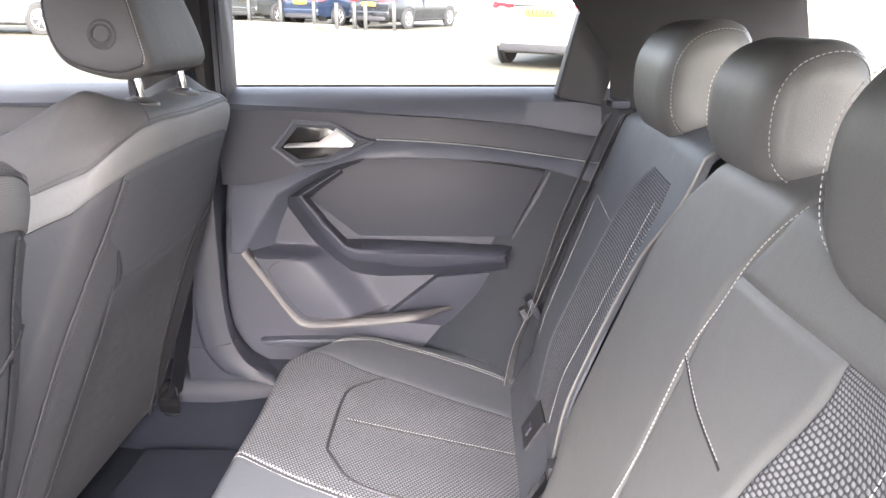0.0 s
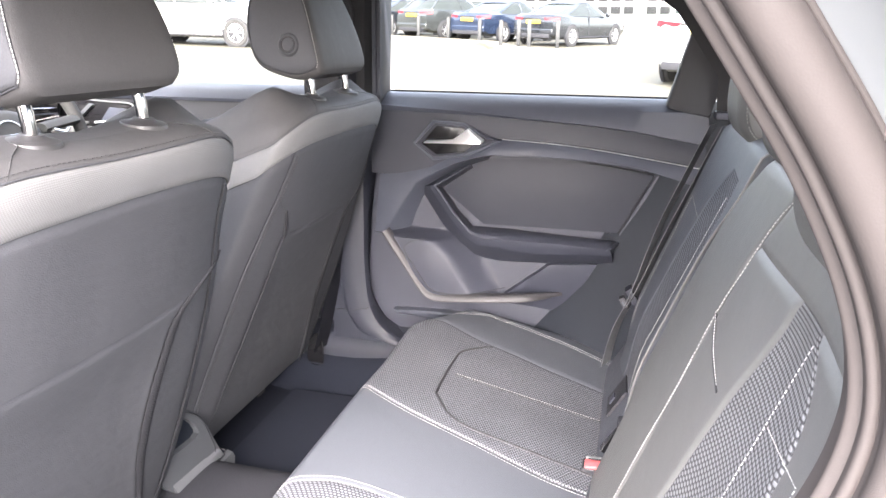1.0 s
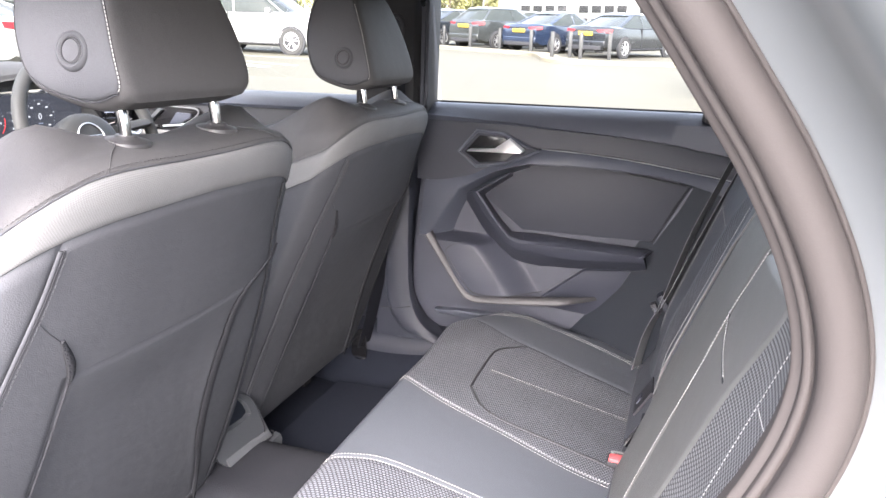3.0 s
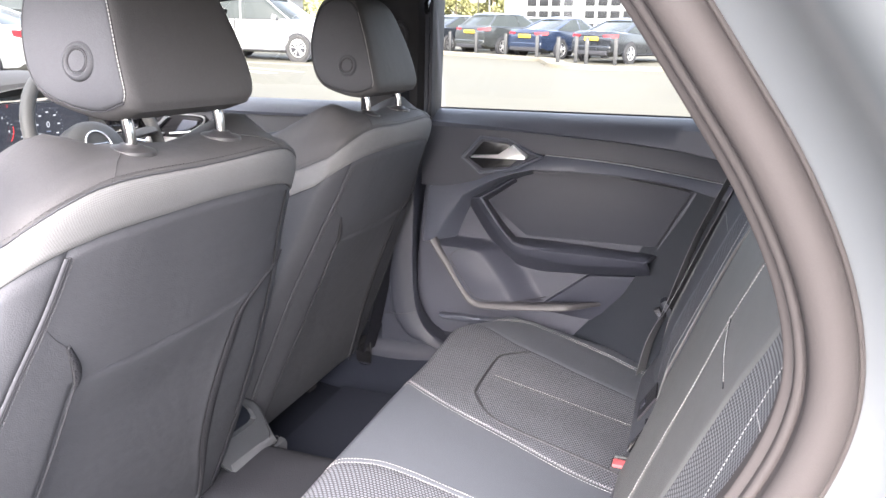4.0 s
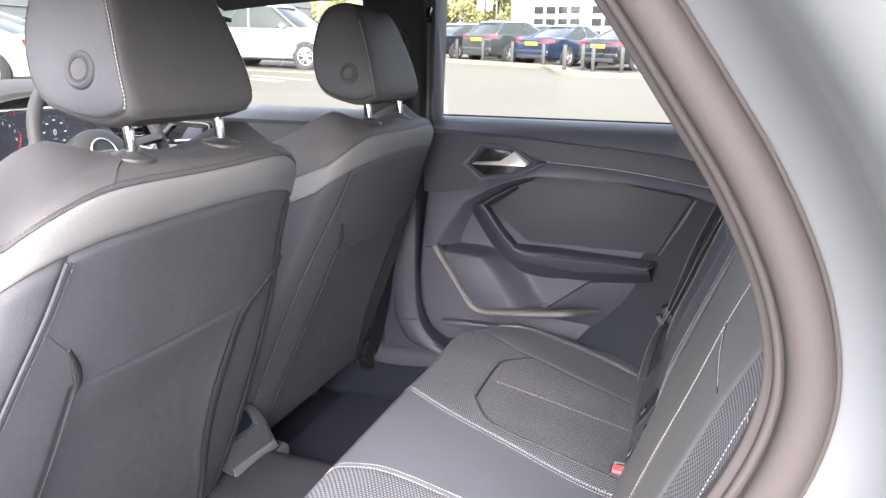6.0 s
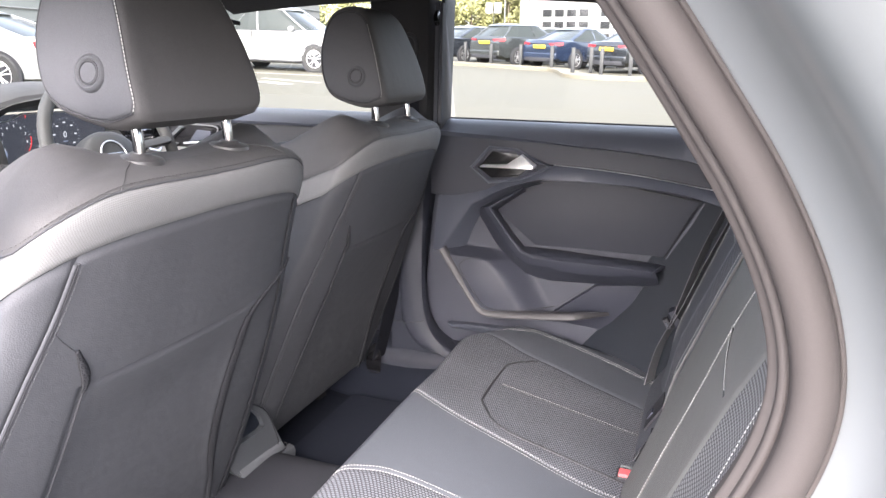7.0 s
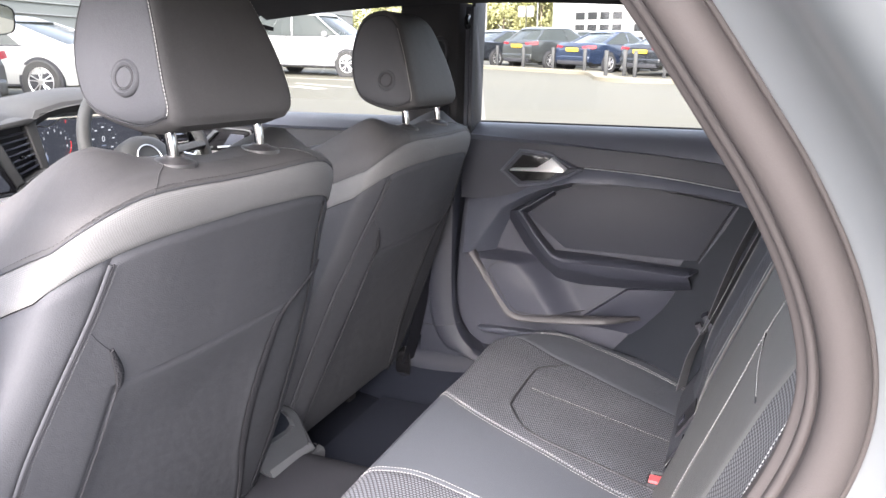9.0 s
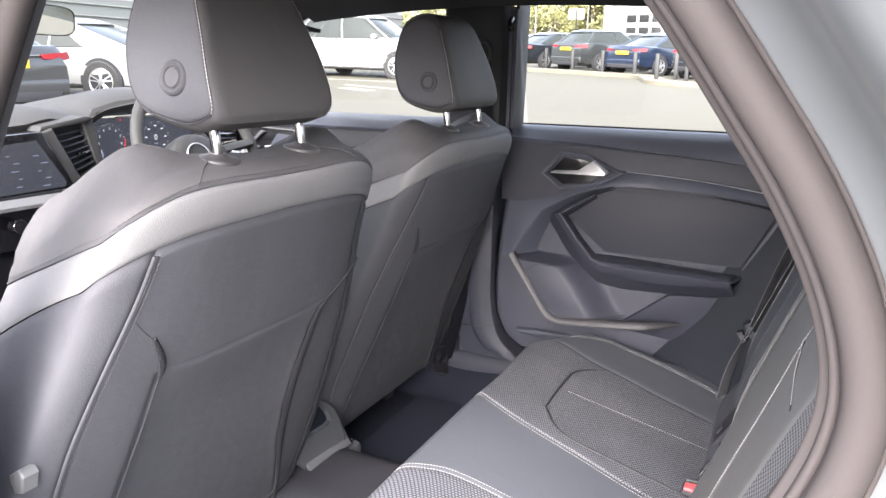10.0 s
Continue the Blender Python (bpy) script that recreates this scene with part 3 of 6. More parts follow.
        part("release_button", lathe_bm([(.0118, -.006), (.0118, .0012), (.0106, .0026), (.006, .0030), (.001, .0031)], axis, at, 32), SEAT_LEATHER, seat)
    for dy in (-.08, .08):
        post = spline([(-.006, SEAT_Y + dy, 1.10), (-.004, SEAT_Y + dy, 1.080), (.000, SEAT_Y + dy, 1.055), (.003, SEAT_Y + dy, 1.02)], 6)
        part("headrest_post", tube_bm(post, 0.0066, 14), CHROME, seat, "chrome head restraint post")
        part("post_collar", lathe_bm([(.0255, -.006), (.0262, -.001), (.0245, .0022), (.018, .0038), (.0125, .0055), (.0105, .0078), (.008, .008)], (.12, 0, 1), (.001, SEAT_Y + dy, 1.0345), 24), COLLAR, seat)
    return seat


near_seat = front_seat()
copy_thing(near_seat, Matrix.Translation((-0.15 - .042, SEAT_Y + .70, 0.24 - .010)))
part("release_lever", plate_bm([(-0.0946, 0.7185), (-0.0795, 0.7286), (-0.0737, 0.7265), (-0.0701, 0.7214), (-0.073, 0.7135), (-0.0759, 0.702), (-0.091, 0.6969), (-0.0881, 0.7106)], -.663, -.645, .0035, 3), CONSOLE_PALE, near_seat, "satin grey release lever")

# ---- rear bench ----
def bench_z(x):
    return 0.503 - 0.2 * x


def bench_point(x, y):
    """Top of the rear cushion, rolled over at its front and outer edges."""
    z = bench_z(x)
    z -= 0.085 * smoothstep(0.085, 0.028, x) ** 2.2 if x < .085 else 0
    side = abs(y)
    z += 0.010 * smoothstep(.50, .68, side) * smoothstep(.07, .30, x) - 0.008 * math.exp(-((side - .36) / .12) ** 2)
    z -= 0.045 * smoothstep(.690, .757, side) ** 1.6 + .012 * smoothstep(.54, .70, side) * smoothstep(.22, .04, x)
    xx = x + 0.10 * smoothstep(.52, .72, side) * smoothstep(.3, .03, x)
    return Vector((xx, y, z))


def inner_edge(x):
    return interp([(0.03, .235), (.05, .23), (.12, .20), (.18, .178), (.30, .146), (.44, .108), (.56, .10)], x)


def inner_left(x):
    return interp([(0.03, .150), (.05, .133), (.09, .098), (.143, .074), (.266, .074), (.44, .085), (.56, .09)], x)


def outer_edge(x):
    return interp([(.03, .578), (.066, .596), (.10, .598), (.14, .588), (.22, .560), (.306, .541), (.377, .521), (.445, .506), (.507, .492), (.56, .478)], x)


def edge_seam(x):
    return interp([(.03, .610), (.05, .638), (.08, .666), (.13, .684), (.20, .690), (.305, .680), (.351, .671), (.425, .653), (.496, .630), (.56, .602)], x)


bench = thing("rear_bench_cushion", .3, 0, .25, "rear bench cushion in black leather with knitted cloth seat centres", "car seat")
X0, X1 = 0.030, 0.560
part("centre_pad", cushion(lambda a, b: (lambda x: bench_point(x, lerp(-inner_left(x), inner_edge(x), b)))(lerp(X0, X1, a)), 60, 30, seam=.002, roll=.007), LEATHER_SOFT, bench, "smooth leather middle seat")


def hex_line(sg):
    """Outline of the raised seat centre, from the rear inner corner round its front to the rear outer corner."""
    pts = [(.55, .155), (.40, .172), (.262, .194), (.205, .262), (.194, .30), (.194, .44), (.203, .482), (.245, .532), (.262, .54)]
    return [bench_point(x, sg * y) for x, y in pts]


for sg in (-1, 1):
    part("seat_centre", cushion(lambda a, b: (lambda x: bench_point(x, sg * lerp((inner_edge if sg > 0 else inner_left)(x), outer_edge(x), b)))(lerp(X0, X1, a)), 70, 40, seam=.002, roll=.006, out=sg), KNIT, bench, "dark knitted cloth seat centre")
    part("outer_bolster", cushion(lambda a, b: (lambda x: bench_point(x, sg * lerp(outer_edge(x), .757, b)))(lerp(X0, X1, a)), 60, 20, seam=.002, roll=.006, out=sg), LEATHER_SOFT, bench)
    groove = spline([p + Vector((0, 0, .0004)) for p in hex_line(sg)], 10)
    part("seam_groove", tube_bm(groove, .0030, 6, flat=.6), PLASTIC_DARK, bench)
    mid = [bench_point(.212 + .345 * k / 40, sg * (.378 - .012 * k / 40)) for k in range(41)]
    part("seam_groove", tube_bm(mid, .0018, 6, flat=.6), PLASTIC_DARK, bench)
    part("stitching", stitch_bm([p + Vector((0, sg * .005, 0)) for p in mid], (0, 0, .0006), .0054, .0032, .0005), THREAD, bench)
    for off in (-.006, .006):
        ln = [bench_point(x, sg * ((inner_edge if sg > 0 else inner_left)(x) + off - .004)) for x in [X0 + .005 + (X1 - X0) * k / 60 for k in range(60)]]
        part("stitching", stitch_bm(ln, (0, 0, .0006), .0054, .0032, .0005), THREAD, bench)
        ln = [bench_point(x, sg * (edge_seam(x) + off * .85)) for x in [X0 + .02 + (X1 - X0) * k / 60 for k in range(60)]]
        part("stitching", stitch_bm(ln, (0, 0, .0006), .0054, .0032, .0005), THREAD, bench)
front = [[Vector((lerp(.06, .032, t) + .10 * smoothstep(.52, .72, abs(y)) + (.0 if t < .5 else .03 * (t - .5)), y, lerp(.26, bench_point(X0, y).z - .004 - .02 * smoothstep(.60, .70, abs(y)), t))) for y in [-.757 + 1.514 * k / 40 for k in range(41)]] for t in (0, .25, .5, .75, 1)]
part("front_skirt", loft_bm(front, .01), LEATHER, bench)
part("base", box_bm(.10, .60, -.68, .68, .26, .36, .01), PLASTIC_DARK, bench)


# ---- rear backrest ----
def back_x(z):
    return .53 + .36 * (z - .49)


def back_point(y, z):
    """Front of the rear backrest; it rolls away at the top."""
    x = back_x(z)
    s = abs(y)
    x -= 0.002 * math.exp(-((s - .50) / .055) ** 2) * smoothstep(.45, .6, z) * smoothstep(1.0, .9, z)
    x += 0.010 * math.exp(-((s - .33) / .12) ** 2)
    x += 0.10 * smoothstep(.965, 1.025, z) ** 2
    zz = z - .02 * smoothstep(.95, 1.02, z) * smoothstep(.45, .60, s)
    x += .075 * smoothstep(.535, .60, s) ** 2
    x += .026 * smoothstep(.10, .175, y) * smoothstep(.62, .44, z)
    return Vector((x, y, zz))


backrest = thing("split_rear_bench", .62, 0, .43, "split rear backrest in black leather with knitted cloth centres", "car seat")
Z0, Z1 = .425, 1.02
def split(z):
    return interp([(.42, .174), (.51, .168), (.62, .160), (.75, .152), (.86, .140), (.92, .112), (.96, .070), (1.0, .035), (1.02, .03)], z)


def piping(z):
    return interp([(.42, .190), (.52, .190), (.67, .190), (.78, .176), (.84, .157), (.89, .122), (.93, .100), (1.0, .098), (1.02, .098)], z)


def knit_in(z):
    return interp([(.42, .20), (.57, .225), (.64, .24), (.78, .265), (.87, .295), (.905, .295)], z)


def knit_in_right(z):
    return interp([(.42, .199), (.55, .198), (.7, .196), (.80, .192), (.84, .187), (.88, .178), (.93, .180)], z)


def knit_out_right(z):
    return interp([(.42, .43), (.59, .42), (.71, .405), (.81, .385), (.86, .368), (.90, .335), (.93, .285)], z)


def knit_out(z):
    return interp([(.42, .53), (.6, .52), (.8, .47), (.86, .45), (.90, .38), (.93, .27)], z)


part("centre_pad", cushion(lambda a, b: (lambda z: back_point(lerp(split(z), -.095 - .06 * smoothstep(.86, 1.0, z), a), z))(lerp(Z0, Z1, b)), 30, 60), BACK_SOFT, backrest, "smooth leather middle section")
# Recess coloured black: the shade of the split is put into its material.
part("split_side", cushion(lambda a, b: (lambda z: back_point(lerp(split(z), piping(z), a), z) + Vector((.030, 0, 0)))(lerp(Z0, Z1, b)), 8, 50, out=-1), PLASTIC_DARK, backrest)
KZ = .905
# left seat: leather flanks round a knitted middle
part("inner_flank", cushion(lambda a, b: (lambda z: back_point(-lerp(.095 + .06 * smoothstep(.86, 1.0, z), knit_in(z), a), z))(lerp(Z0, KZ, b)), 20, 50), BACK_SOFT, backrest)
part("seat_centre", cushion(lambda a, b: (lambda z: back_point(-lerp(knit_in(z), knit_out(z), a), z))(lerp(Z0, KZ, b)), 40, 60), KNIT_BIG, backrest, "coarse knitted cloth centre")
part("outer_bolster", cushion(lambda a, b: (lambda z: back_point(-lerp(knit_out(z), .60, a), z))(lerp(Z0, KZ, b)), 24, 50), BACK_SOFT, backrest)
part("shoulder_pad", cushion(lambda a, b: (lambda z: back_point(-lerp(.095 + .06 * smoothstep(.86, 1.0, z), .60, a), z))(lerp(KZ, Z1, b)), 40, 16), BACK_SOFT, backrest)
# right seat: darker leather and knit, its shade put into the colour
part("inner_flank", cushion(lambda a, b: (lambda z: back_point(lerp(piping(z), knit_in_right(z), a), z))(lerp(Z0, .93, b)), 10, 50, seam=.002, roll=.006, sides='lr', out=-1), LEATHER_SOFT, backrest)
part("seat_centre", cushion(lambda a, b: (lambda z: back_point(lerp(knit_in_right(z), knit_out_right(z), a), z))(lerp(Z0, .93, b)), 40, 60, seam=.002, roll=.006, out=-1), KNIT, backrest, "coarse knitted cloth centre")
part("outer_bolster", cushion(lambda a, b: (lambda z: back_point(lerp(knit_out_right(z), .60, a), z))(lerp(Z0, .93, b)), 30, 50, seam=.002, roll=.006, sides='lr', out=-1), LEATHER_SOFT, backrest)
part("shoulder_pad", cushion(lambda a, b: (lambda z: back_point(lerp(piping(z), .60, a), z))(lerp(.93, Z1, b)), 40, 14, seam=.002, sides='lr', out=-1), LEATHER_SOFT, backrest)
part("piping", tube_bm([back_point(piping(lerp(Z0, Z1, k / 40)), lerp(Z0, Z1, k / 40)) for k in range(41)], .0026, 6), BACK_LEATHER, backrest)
ln = spline([back_point(-y, z) for y, z in ((.090, .44), (.088, .60), (.097, .71), (.092, .811), (.108, .871), (.122, .923), (.143, .958), (.160, .985))], 12)
part("stitching", stitch_bm(ln, (-.0006, 0, .0003), .0056, .0033, .0006), THREAD, backrest)
ln = spline([back_point(-y, z) for y, z in ((.092, .811), (.16, .789), (.232, .774))], 12)
part("stitching", stitch_bm([p + Vector((0, 0, .004)) for p in ln], (-.0006, 0, .0003), .0056, .0033, .0006), THREAD, backrest)
part("seam_groove", tube_bm(ln, .0016, 6), PLASTIC_DARK, backrest)
for sg in (-1, 1):
    ln = [back_point(sg * .505, z) for z in [.56 + .28 * k / 40 for k in range(41)]]
    part("stitching", stitch_bm(ln, (-.0006, 0, .0003), .0054, .0032, .0005), THREAD, backrest)
    ln = spline([back_point(sg * y, z) for y, z in ((.505, .84), (.45, .832), (.385, .822))], 10)
    part("stitching", stitch_bm(ln, (-.0006, 0, .0003), .0054, .0032, .0005), THREAD, backrest)
    ln = [back_point(sg * lerp(.30 if sg > 0 else .39, .205 if sg > 0 else .38, k / 40), .50 + .40 * k / 40) for k in range(41)]
    part("stitching", stitch_bm(ln, (-.0006, 0, .0003), .0054, .0032, .0005), THREAD, backrest)
part("back_shell", loft_bm([[back_point(y, z) + Vector((.09, 0, -.02)) for y in (-.58, -.4, 0, .4, .58)] for z in (.44, .7, .96, 1.0)], .01), PLASTIC_DARK, backrest)


def rear_headrest(y, w, label, size=1.0, dx=0.0, dz=0.0):
    hr = thing("rear_headrest", .74, y, 1.0, label, "headrest", "rear headrests")
    base = [(.695, 1.00), (.690, 1.05), (.697, 1.09), (.722, 1.122), (.765, 1.135), (.80, 1.125), (.812, 1.09), (.805, 1.03), (.79, .985), (.755, .962), (.718, .970)]
    prof = spline(base[-2:] + base + base[:3], 5)[10:10 + 5 * len(base)]
    cen = Vector((.75 + dx, 1.05 + dz))
    prof = [Vector((.75 + dx + (q.x - .75) * size, 1.05 + dz + (q.y - 1.05) * size)) for q in prof]
    rings = []
    for k in range(21):
        t = -1 + 2 * k / 20
        sc = 1 - 0.18 * max(0, (abs(t) - .55) / .45) ** 2.2
        rings.append([Vector((cen.x + (q.x - cen.x) * sc, y + t * w, cen.y + (q.y - cen.y) * sc)) for q in prof])
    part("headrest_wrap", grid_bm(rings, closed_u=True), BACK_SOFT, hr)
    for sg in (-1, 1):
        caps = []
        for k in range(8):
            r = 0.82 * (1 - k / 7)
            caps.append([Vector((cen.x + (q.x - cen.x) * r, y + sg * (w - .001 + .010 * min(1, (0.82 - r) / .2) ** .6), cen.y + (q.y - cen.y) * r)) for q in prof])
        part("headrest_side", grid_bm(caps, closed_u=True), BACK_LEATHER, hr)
        seam = [Vector((cen.x + (q.x - cen.x) * .86, y + sg * (w * .985 + .0015), cen.y + (q.y - cen.y) * .86)) for q in prof]
        part("stitching", stitch_bm(seam + seam[:1], (0, sg * .001, 0), .0054, .0032, .0005), THREAD, hr)
    for dy in (-.06, .06):
        part("headrest_post", tube_bm([(.765, y + dy, .99), (.775, y + dy, .93)], .006, 10), CHROME, hr)
    return hr


for y, w, size, dx, dz, look_of in ((.36, .115, 1.0, 0, 0, "black leather rear headrest with white stitching, lowered on the backrest"),
                                    (.0, .090, .82, -.008, -.004, "small black leather middle headrest with white stitching"),
                                    (-.36, .120, 1.14, -.010, -.018, "black leather rear headrest with white stitching, lowered on the backrest")):
    rear_headrest(y, w, look_of, size, dx, dz)

# ---- right rear door ----
def line_a(x):
    return interp([(-.08, .979), (-.03, .976), (.142, .968), (.284, .957), (.419, .948), (.548, .935), (.605, .925), (.68, .914)], x)


def line_b(x):
    return interp([(.10, .908), (.243, .908), (.425, .897), (.622, .871), (.68, .862)], x)


DX = [-.085 + .775 * k / 40 for k in range(41)]
door = thing("rear_door", .25, .78, .36, "closed rear door with black trim, chrome handle and window", "car door")
RIM = [(-.058, .664), (-.030, .622), (.010, .563), (.045, .513), (.062, .500), (.085, .494), (.12, .495), (.22, .504), (.33, .516), (.42, .522)]


def seg_side(p, line):
    """Distance to a line of points; positive on its upper right."""
    best, sign = 9.0, 1
    for (ax, az), (bx, bz) in zip(line, line[1:]):
        vx, vz = bx - ax, bz - az
        t = max(0, min(1, ((p[0] - ax) * vx + (p[1] - az) * vz) / (vx * vx + vz * vz)))
        d = math.hypot(p[0] - ax - t * vx, p[1] - az - t * vz)
        if d < best:
            best, sign = d, 1 if vx * (p[1] - az) - vz * (p[0] - ax) > 0 else -1
    return best * sign


def door_y(x, z):
    """Depth of the lower door trim: the swelling cover of the map pocket and the hollow behind it."""
    d = seg_side((x, z), RIM)
    if d < .004:
        return .754
    xh = interp([(.50, .258), (.542, .230), (.613, .186), (.667, .128)], z)
    swell = .692 - .010 * math.exp(-((x - .07) / .07) ** 2 - ((z - .58) / .06) ** 2)
    y = lerp(swell, .748, smoothstep(xh - .085, xh + .004, x))
    y = lerp(y, .750, smoothstep(.652, .672, z + .05 * x))
    return lerp(.754, y, smoothstep(.43, .30, x))


def door_left(z):
    return interp([(.372, -.012), (.385, -.035), (.405, -.070), (.424, -.088), (.459, -.108), (.498, -.122), (.652, -.116), (.858, -.090), (.99, -.078)], z)


def door_right(z):
    return interp([(.372, .27), (.46, .405), (.57, .478), (.69, .54), (.82, .61), (.90, .65), (.99, .70)], z)


DZ = [.372 + (.99 - .372) * k / 150 for k in range(151)]
rows = []
for z in DZ:
    xl, xr = door_left(z), door_right(z)
    row = []
    for k in range(171):
        x = lerp(xl, xr, k / 170)
        edge = min(x - xl, xr - x, z - .372)
        row.append(Vector((x, door_y(x, z) + .012 * (1 - min(1, edge / .008)) ** 2, z)))
    rows.append(row)
part("door_panel", grid_bm(rows), PLASTIC, door)
part("door_core", plate_bm([(-.005, .39), (-.07, .43), (-.098, .49), (-.098, .652), (-.080, .858), (-.070, .985), (.68, .985), (.63, .90), (.59, .82), (.52, .69), (.46, .57), (.39, .46), (.27, .39)], .765, .80, 0), PLASTIC_DARK, door)
part("belt_pad", loft_bm([[Vector((x, y, z if y > .71 else line_a(x))) for x in DX] for y, z in ((.80, 1.000), (.785, 1.004), (.76, 1.002), (.735, .992), (.715, .980), (.702, .0))], .012), PLASTIC_LIGHT, door, "soft dark grey belt pad")
part("insert_strip", loft_bm([[Vector((x, .712, line_a(x) + .002)) for x in DX], [Vector((x, .700, lerp(line_a(x), .87, .5))) for x in DX], [Vector((x, .698, .862 - .05 * smoothstep(.2, -.05, x))) for x in DX]], .02), PLASTIC_MID, door, "black upper insert")
BX = [.20 + .49 * k / 24 for k in range(25)]


def strip_low(x):
    return interp([(-.08, .79), (-.019, .809), (.159, .865), (.23, .874), (.40, .871), (.53, .862), (.613, .843), (.69, .82)], x)


# broad shoulder that narrows into the rail: upper edge, lower edge, foot
SH = [((-.068, .708, .806), (-.085, .714, .657), (-.098, .752, .645)), ((-.052, .706, .811), (-.061, .702, .661), (-.004, .750, .655)),
      ((-.010, .705, .826), (-.015, .698, .728), (.014, .750, .708)), ((.040, .708, .843), (.028, .692, .792), (.036, .750, .757)),
      ((.100, .704, .860), (.080, .686, .823), (.094, .750, .798)), ((.160, .698, .876), (.124, .680, .845), (.138, .750, .826)),
      ((.210, .692, .891), (.170, .676, .861), (.180, .750, .844)), ((.243, .688, .908), (.213, .672, .872), (.218, .750, .858))]
EX = [.30 + .39 * k / 20 for k in range(21)]
up = [Vector(q[0]) for q in SH] + [Vector((x, .685, line_b(x))) for x in EX]
lo = [Vector(q[1]) for q in SH] + [Vector((x, .669, strip_low(x))) for x in EX]
ft = [Vector(q[2]) for q in SH] + [Vector((x, .748, strip_low(x) - .010)) for x in EX]
part("trim_rail", loft_bm([[p + Vector((0, .02, .001)) for p in up], [p + Vector((0, .002, .0005)) for p in up], [u.lerp(w, .04) for u, w in zip(up, lo)], [u.lerp(w, .5) + Vector((0, -.0015, 0)) for u, w in zip(up, lo)],
                           [u.lerp(w, .93) for u, w in zip(up, lo)], [p + Vector((0, .002, 0)) for p in lo], [u.lerp(w, .15) for u, w in zip(lo, ft)], ft], .006), PLASTIC_LIGHT, door)
part("rail_edge", tube_bm([(x, .6835, line_b(x) + .001) for x in BX[2:]], .0012, 6), ALU, door, "thin pale edge strip")
# handle in its six-sided bowl
part("handle_bowl", plate_bm([(.029, .891), (.076, .944), (.146, .940), (.205, .912), (.241, .906), (.156, .868), (.075, .856)], .689, .72, .004), PLASTIC_MID, door)
part("bowl_rim", tube_bm([(.029, .688, .891), (.076, .688, .944), (.146, .688, .940), (.205, .687, .912), (.235, .687, .905), (.156, .688, .868), (.075, .688, .856)], .0045, 8, closed=True), PLASTIC_LIGHT, door)
# Flat black plate on the bowl; the darkness inside it is painted, not recessed.
part("handle_shade", plate_bm([(.045, .891), (.082, .934), (.143, .931), (.187, .905), (.15, .874), (.082, .866)], .6875, .72, .002), PIANO, door)
part("door_handle", plate_bm([(.060, .897, .650), (.062, .901, .654), (.130, .905, .652), (.163, .932, .662), (.200, .906, .646), (.196, .900, .645)], .652, .680, .0025), BRIGHT, door, "bright chrome pull handle")
# facets below the rail
part("fabric_insert", plate_bm([(.085, .772), (.150, .835), (.225, .864), (.395, .864), (.588, .836), (.565, .79), (.517, .69), (.19, .69)], .742, .77, .004), PLASTIC_MID, door, "smooth dark insert panel")
# Dark cord: the insert's seam, and along its top the gap's shadow painted in.
part("insert_gap_line", tube_bm([(.225, .741, .861), (.395, .741, .861), (.588, .741, .836), (.565, .741, .79), (.517, .741, .69)], .002, 6), PLASTIC_DARK, door)
# pull grip and armrest in one bent bar
O = [(0.138, 0.752, 0.84), (0.021, 0.752, 0.772), (0.079, 0.752, 0.685), (0.126, 0.752, 0.628), (0.164, 0.752, 0.601), (0.236, 0.752, 0.593), (0.378, 0.752, 0.599), (0.488, 0.752, 0.604), (0.512, 0.752, 0.605)]
R0 = [(0.153, 0.722, 0.842), (0.059, 0.704, 0.786), (0.111, 0.7, 0.716), (0.156, 0.694, 0.666), (0.189, 0.688, 0.651), (0.257, 0.682, 0.649), (0.384, 0.682, 0.651), (0.484, 0.686, 0.649), (0.506, 0.687, 0.649)]
R1 = [(0.159, 0.712, 0.842), (0.075, 0.694, 0.79), (0.122, 0.69, 0.728), (0.167, 0.684, 0.68), (0.196, 0.678, 0.671), (0.263, 0.672, 0.671), (0.384, 0.672, 0.67), (0.479, 0.676, 0.666), (0.5, 0.677, 0.665)]
R2 = [(0.161, 0.716, 0.839), (0.081, 0.698, 0.788), (0.127, 0.694, 0.729), (0.169, 0.688, 0.684), (0.197, 0.682, 0.678), (0.261, 0.676, 0.679), (0.383, 0.676, 0.677), (0.485, 0.68, 0.672), (0.507, 0.681, 0.671)]
I0 = [(0.161, 0.742, 0.83), (0.085, 0.742, 0.776), (0.127, 0.742, 0.721), (0.163, 0.742, 0.683), (0.188, 0.742, 0.683), (0.246, 0.742, 0.683), (0.372, 0.742, 0.677), (0.495, 0.742, 0.672), (0.522, 0.742, 0.671)]


def rounded(lines, w=.16):
    """Splits each ridge between two faces into a narrow rounded edge."""
    ln = [[Vector(p) for p in one] for one in lines]
    out = [ln[0]]
    for a, b, c in zip(ln, ln[1:], ln[2:]):
        out.append([q.lerp(p, w) for p, q in zip(a, b)])
        out.append([q.lerp(p, w * .3).lerp(q.lerp(r, w * .3), .5) for p, q, r in zip(a, b, c)])
        out.append([q.lerp(r, w) for q, r in zip(b, c)])
    return out + [ln[-1]]


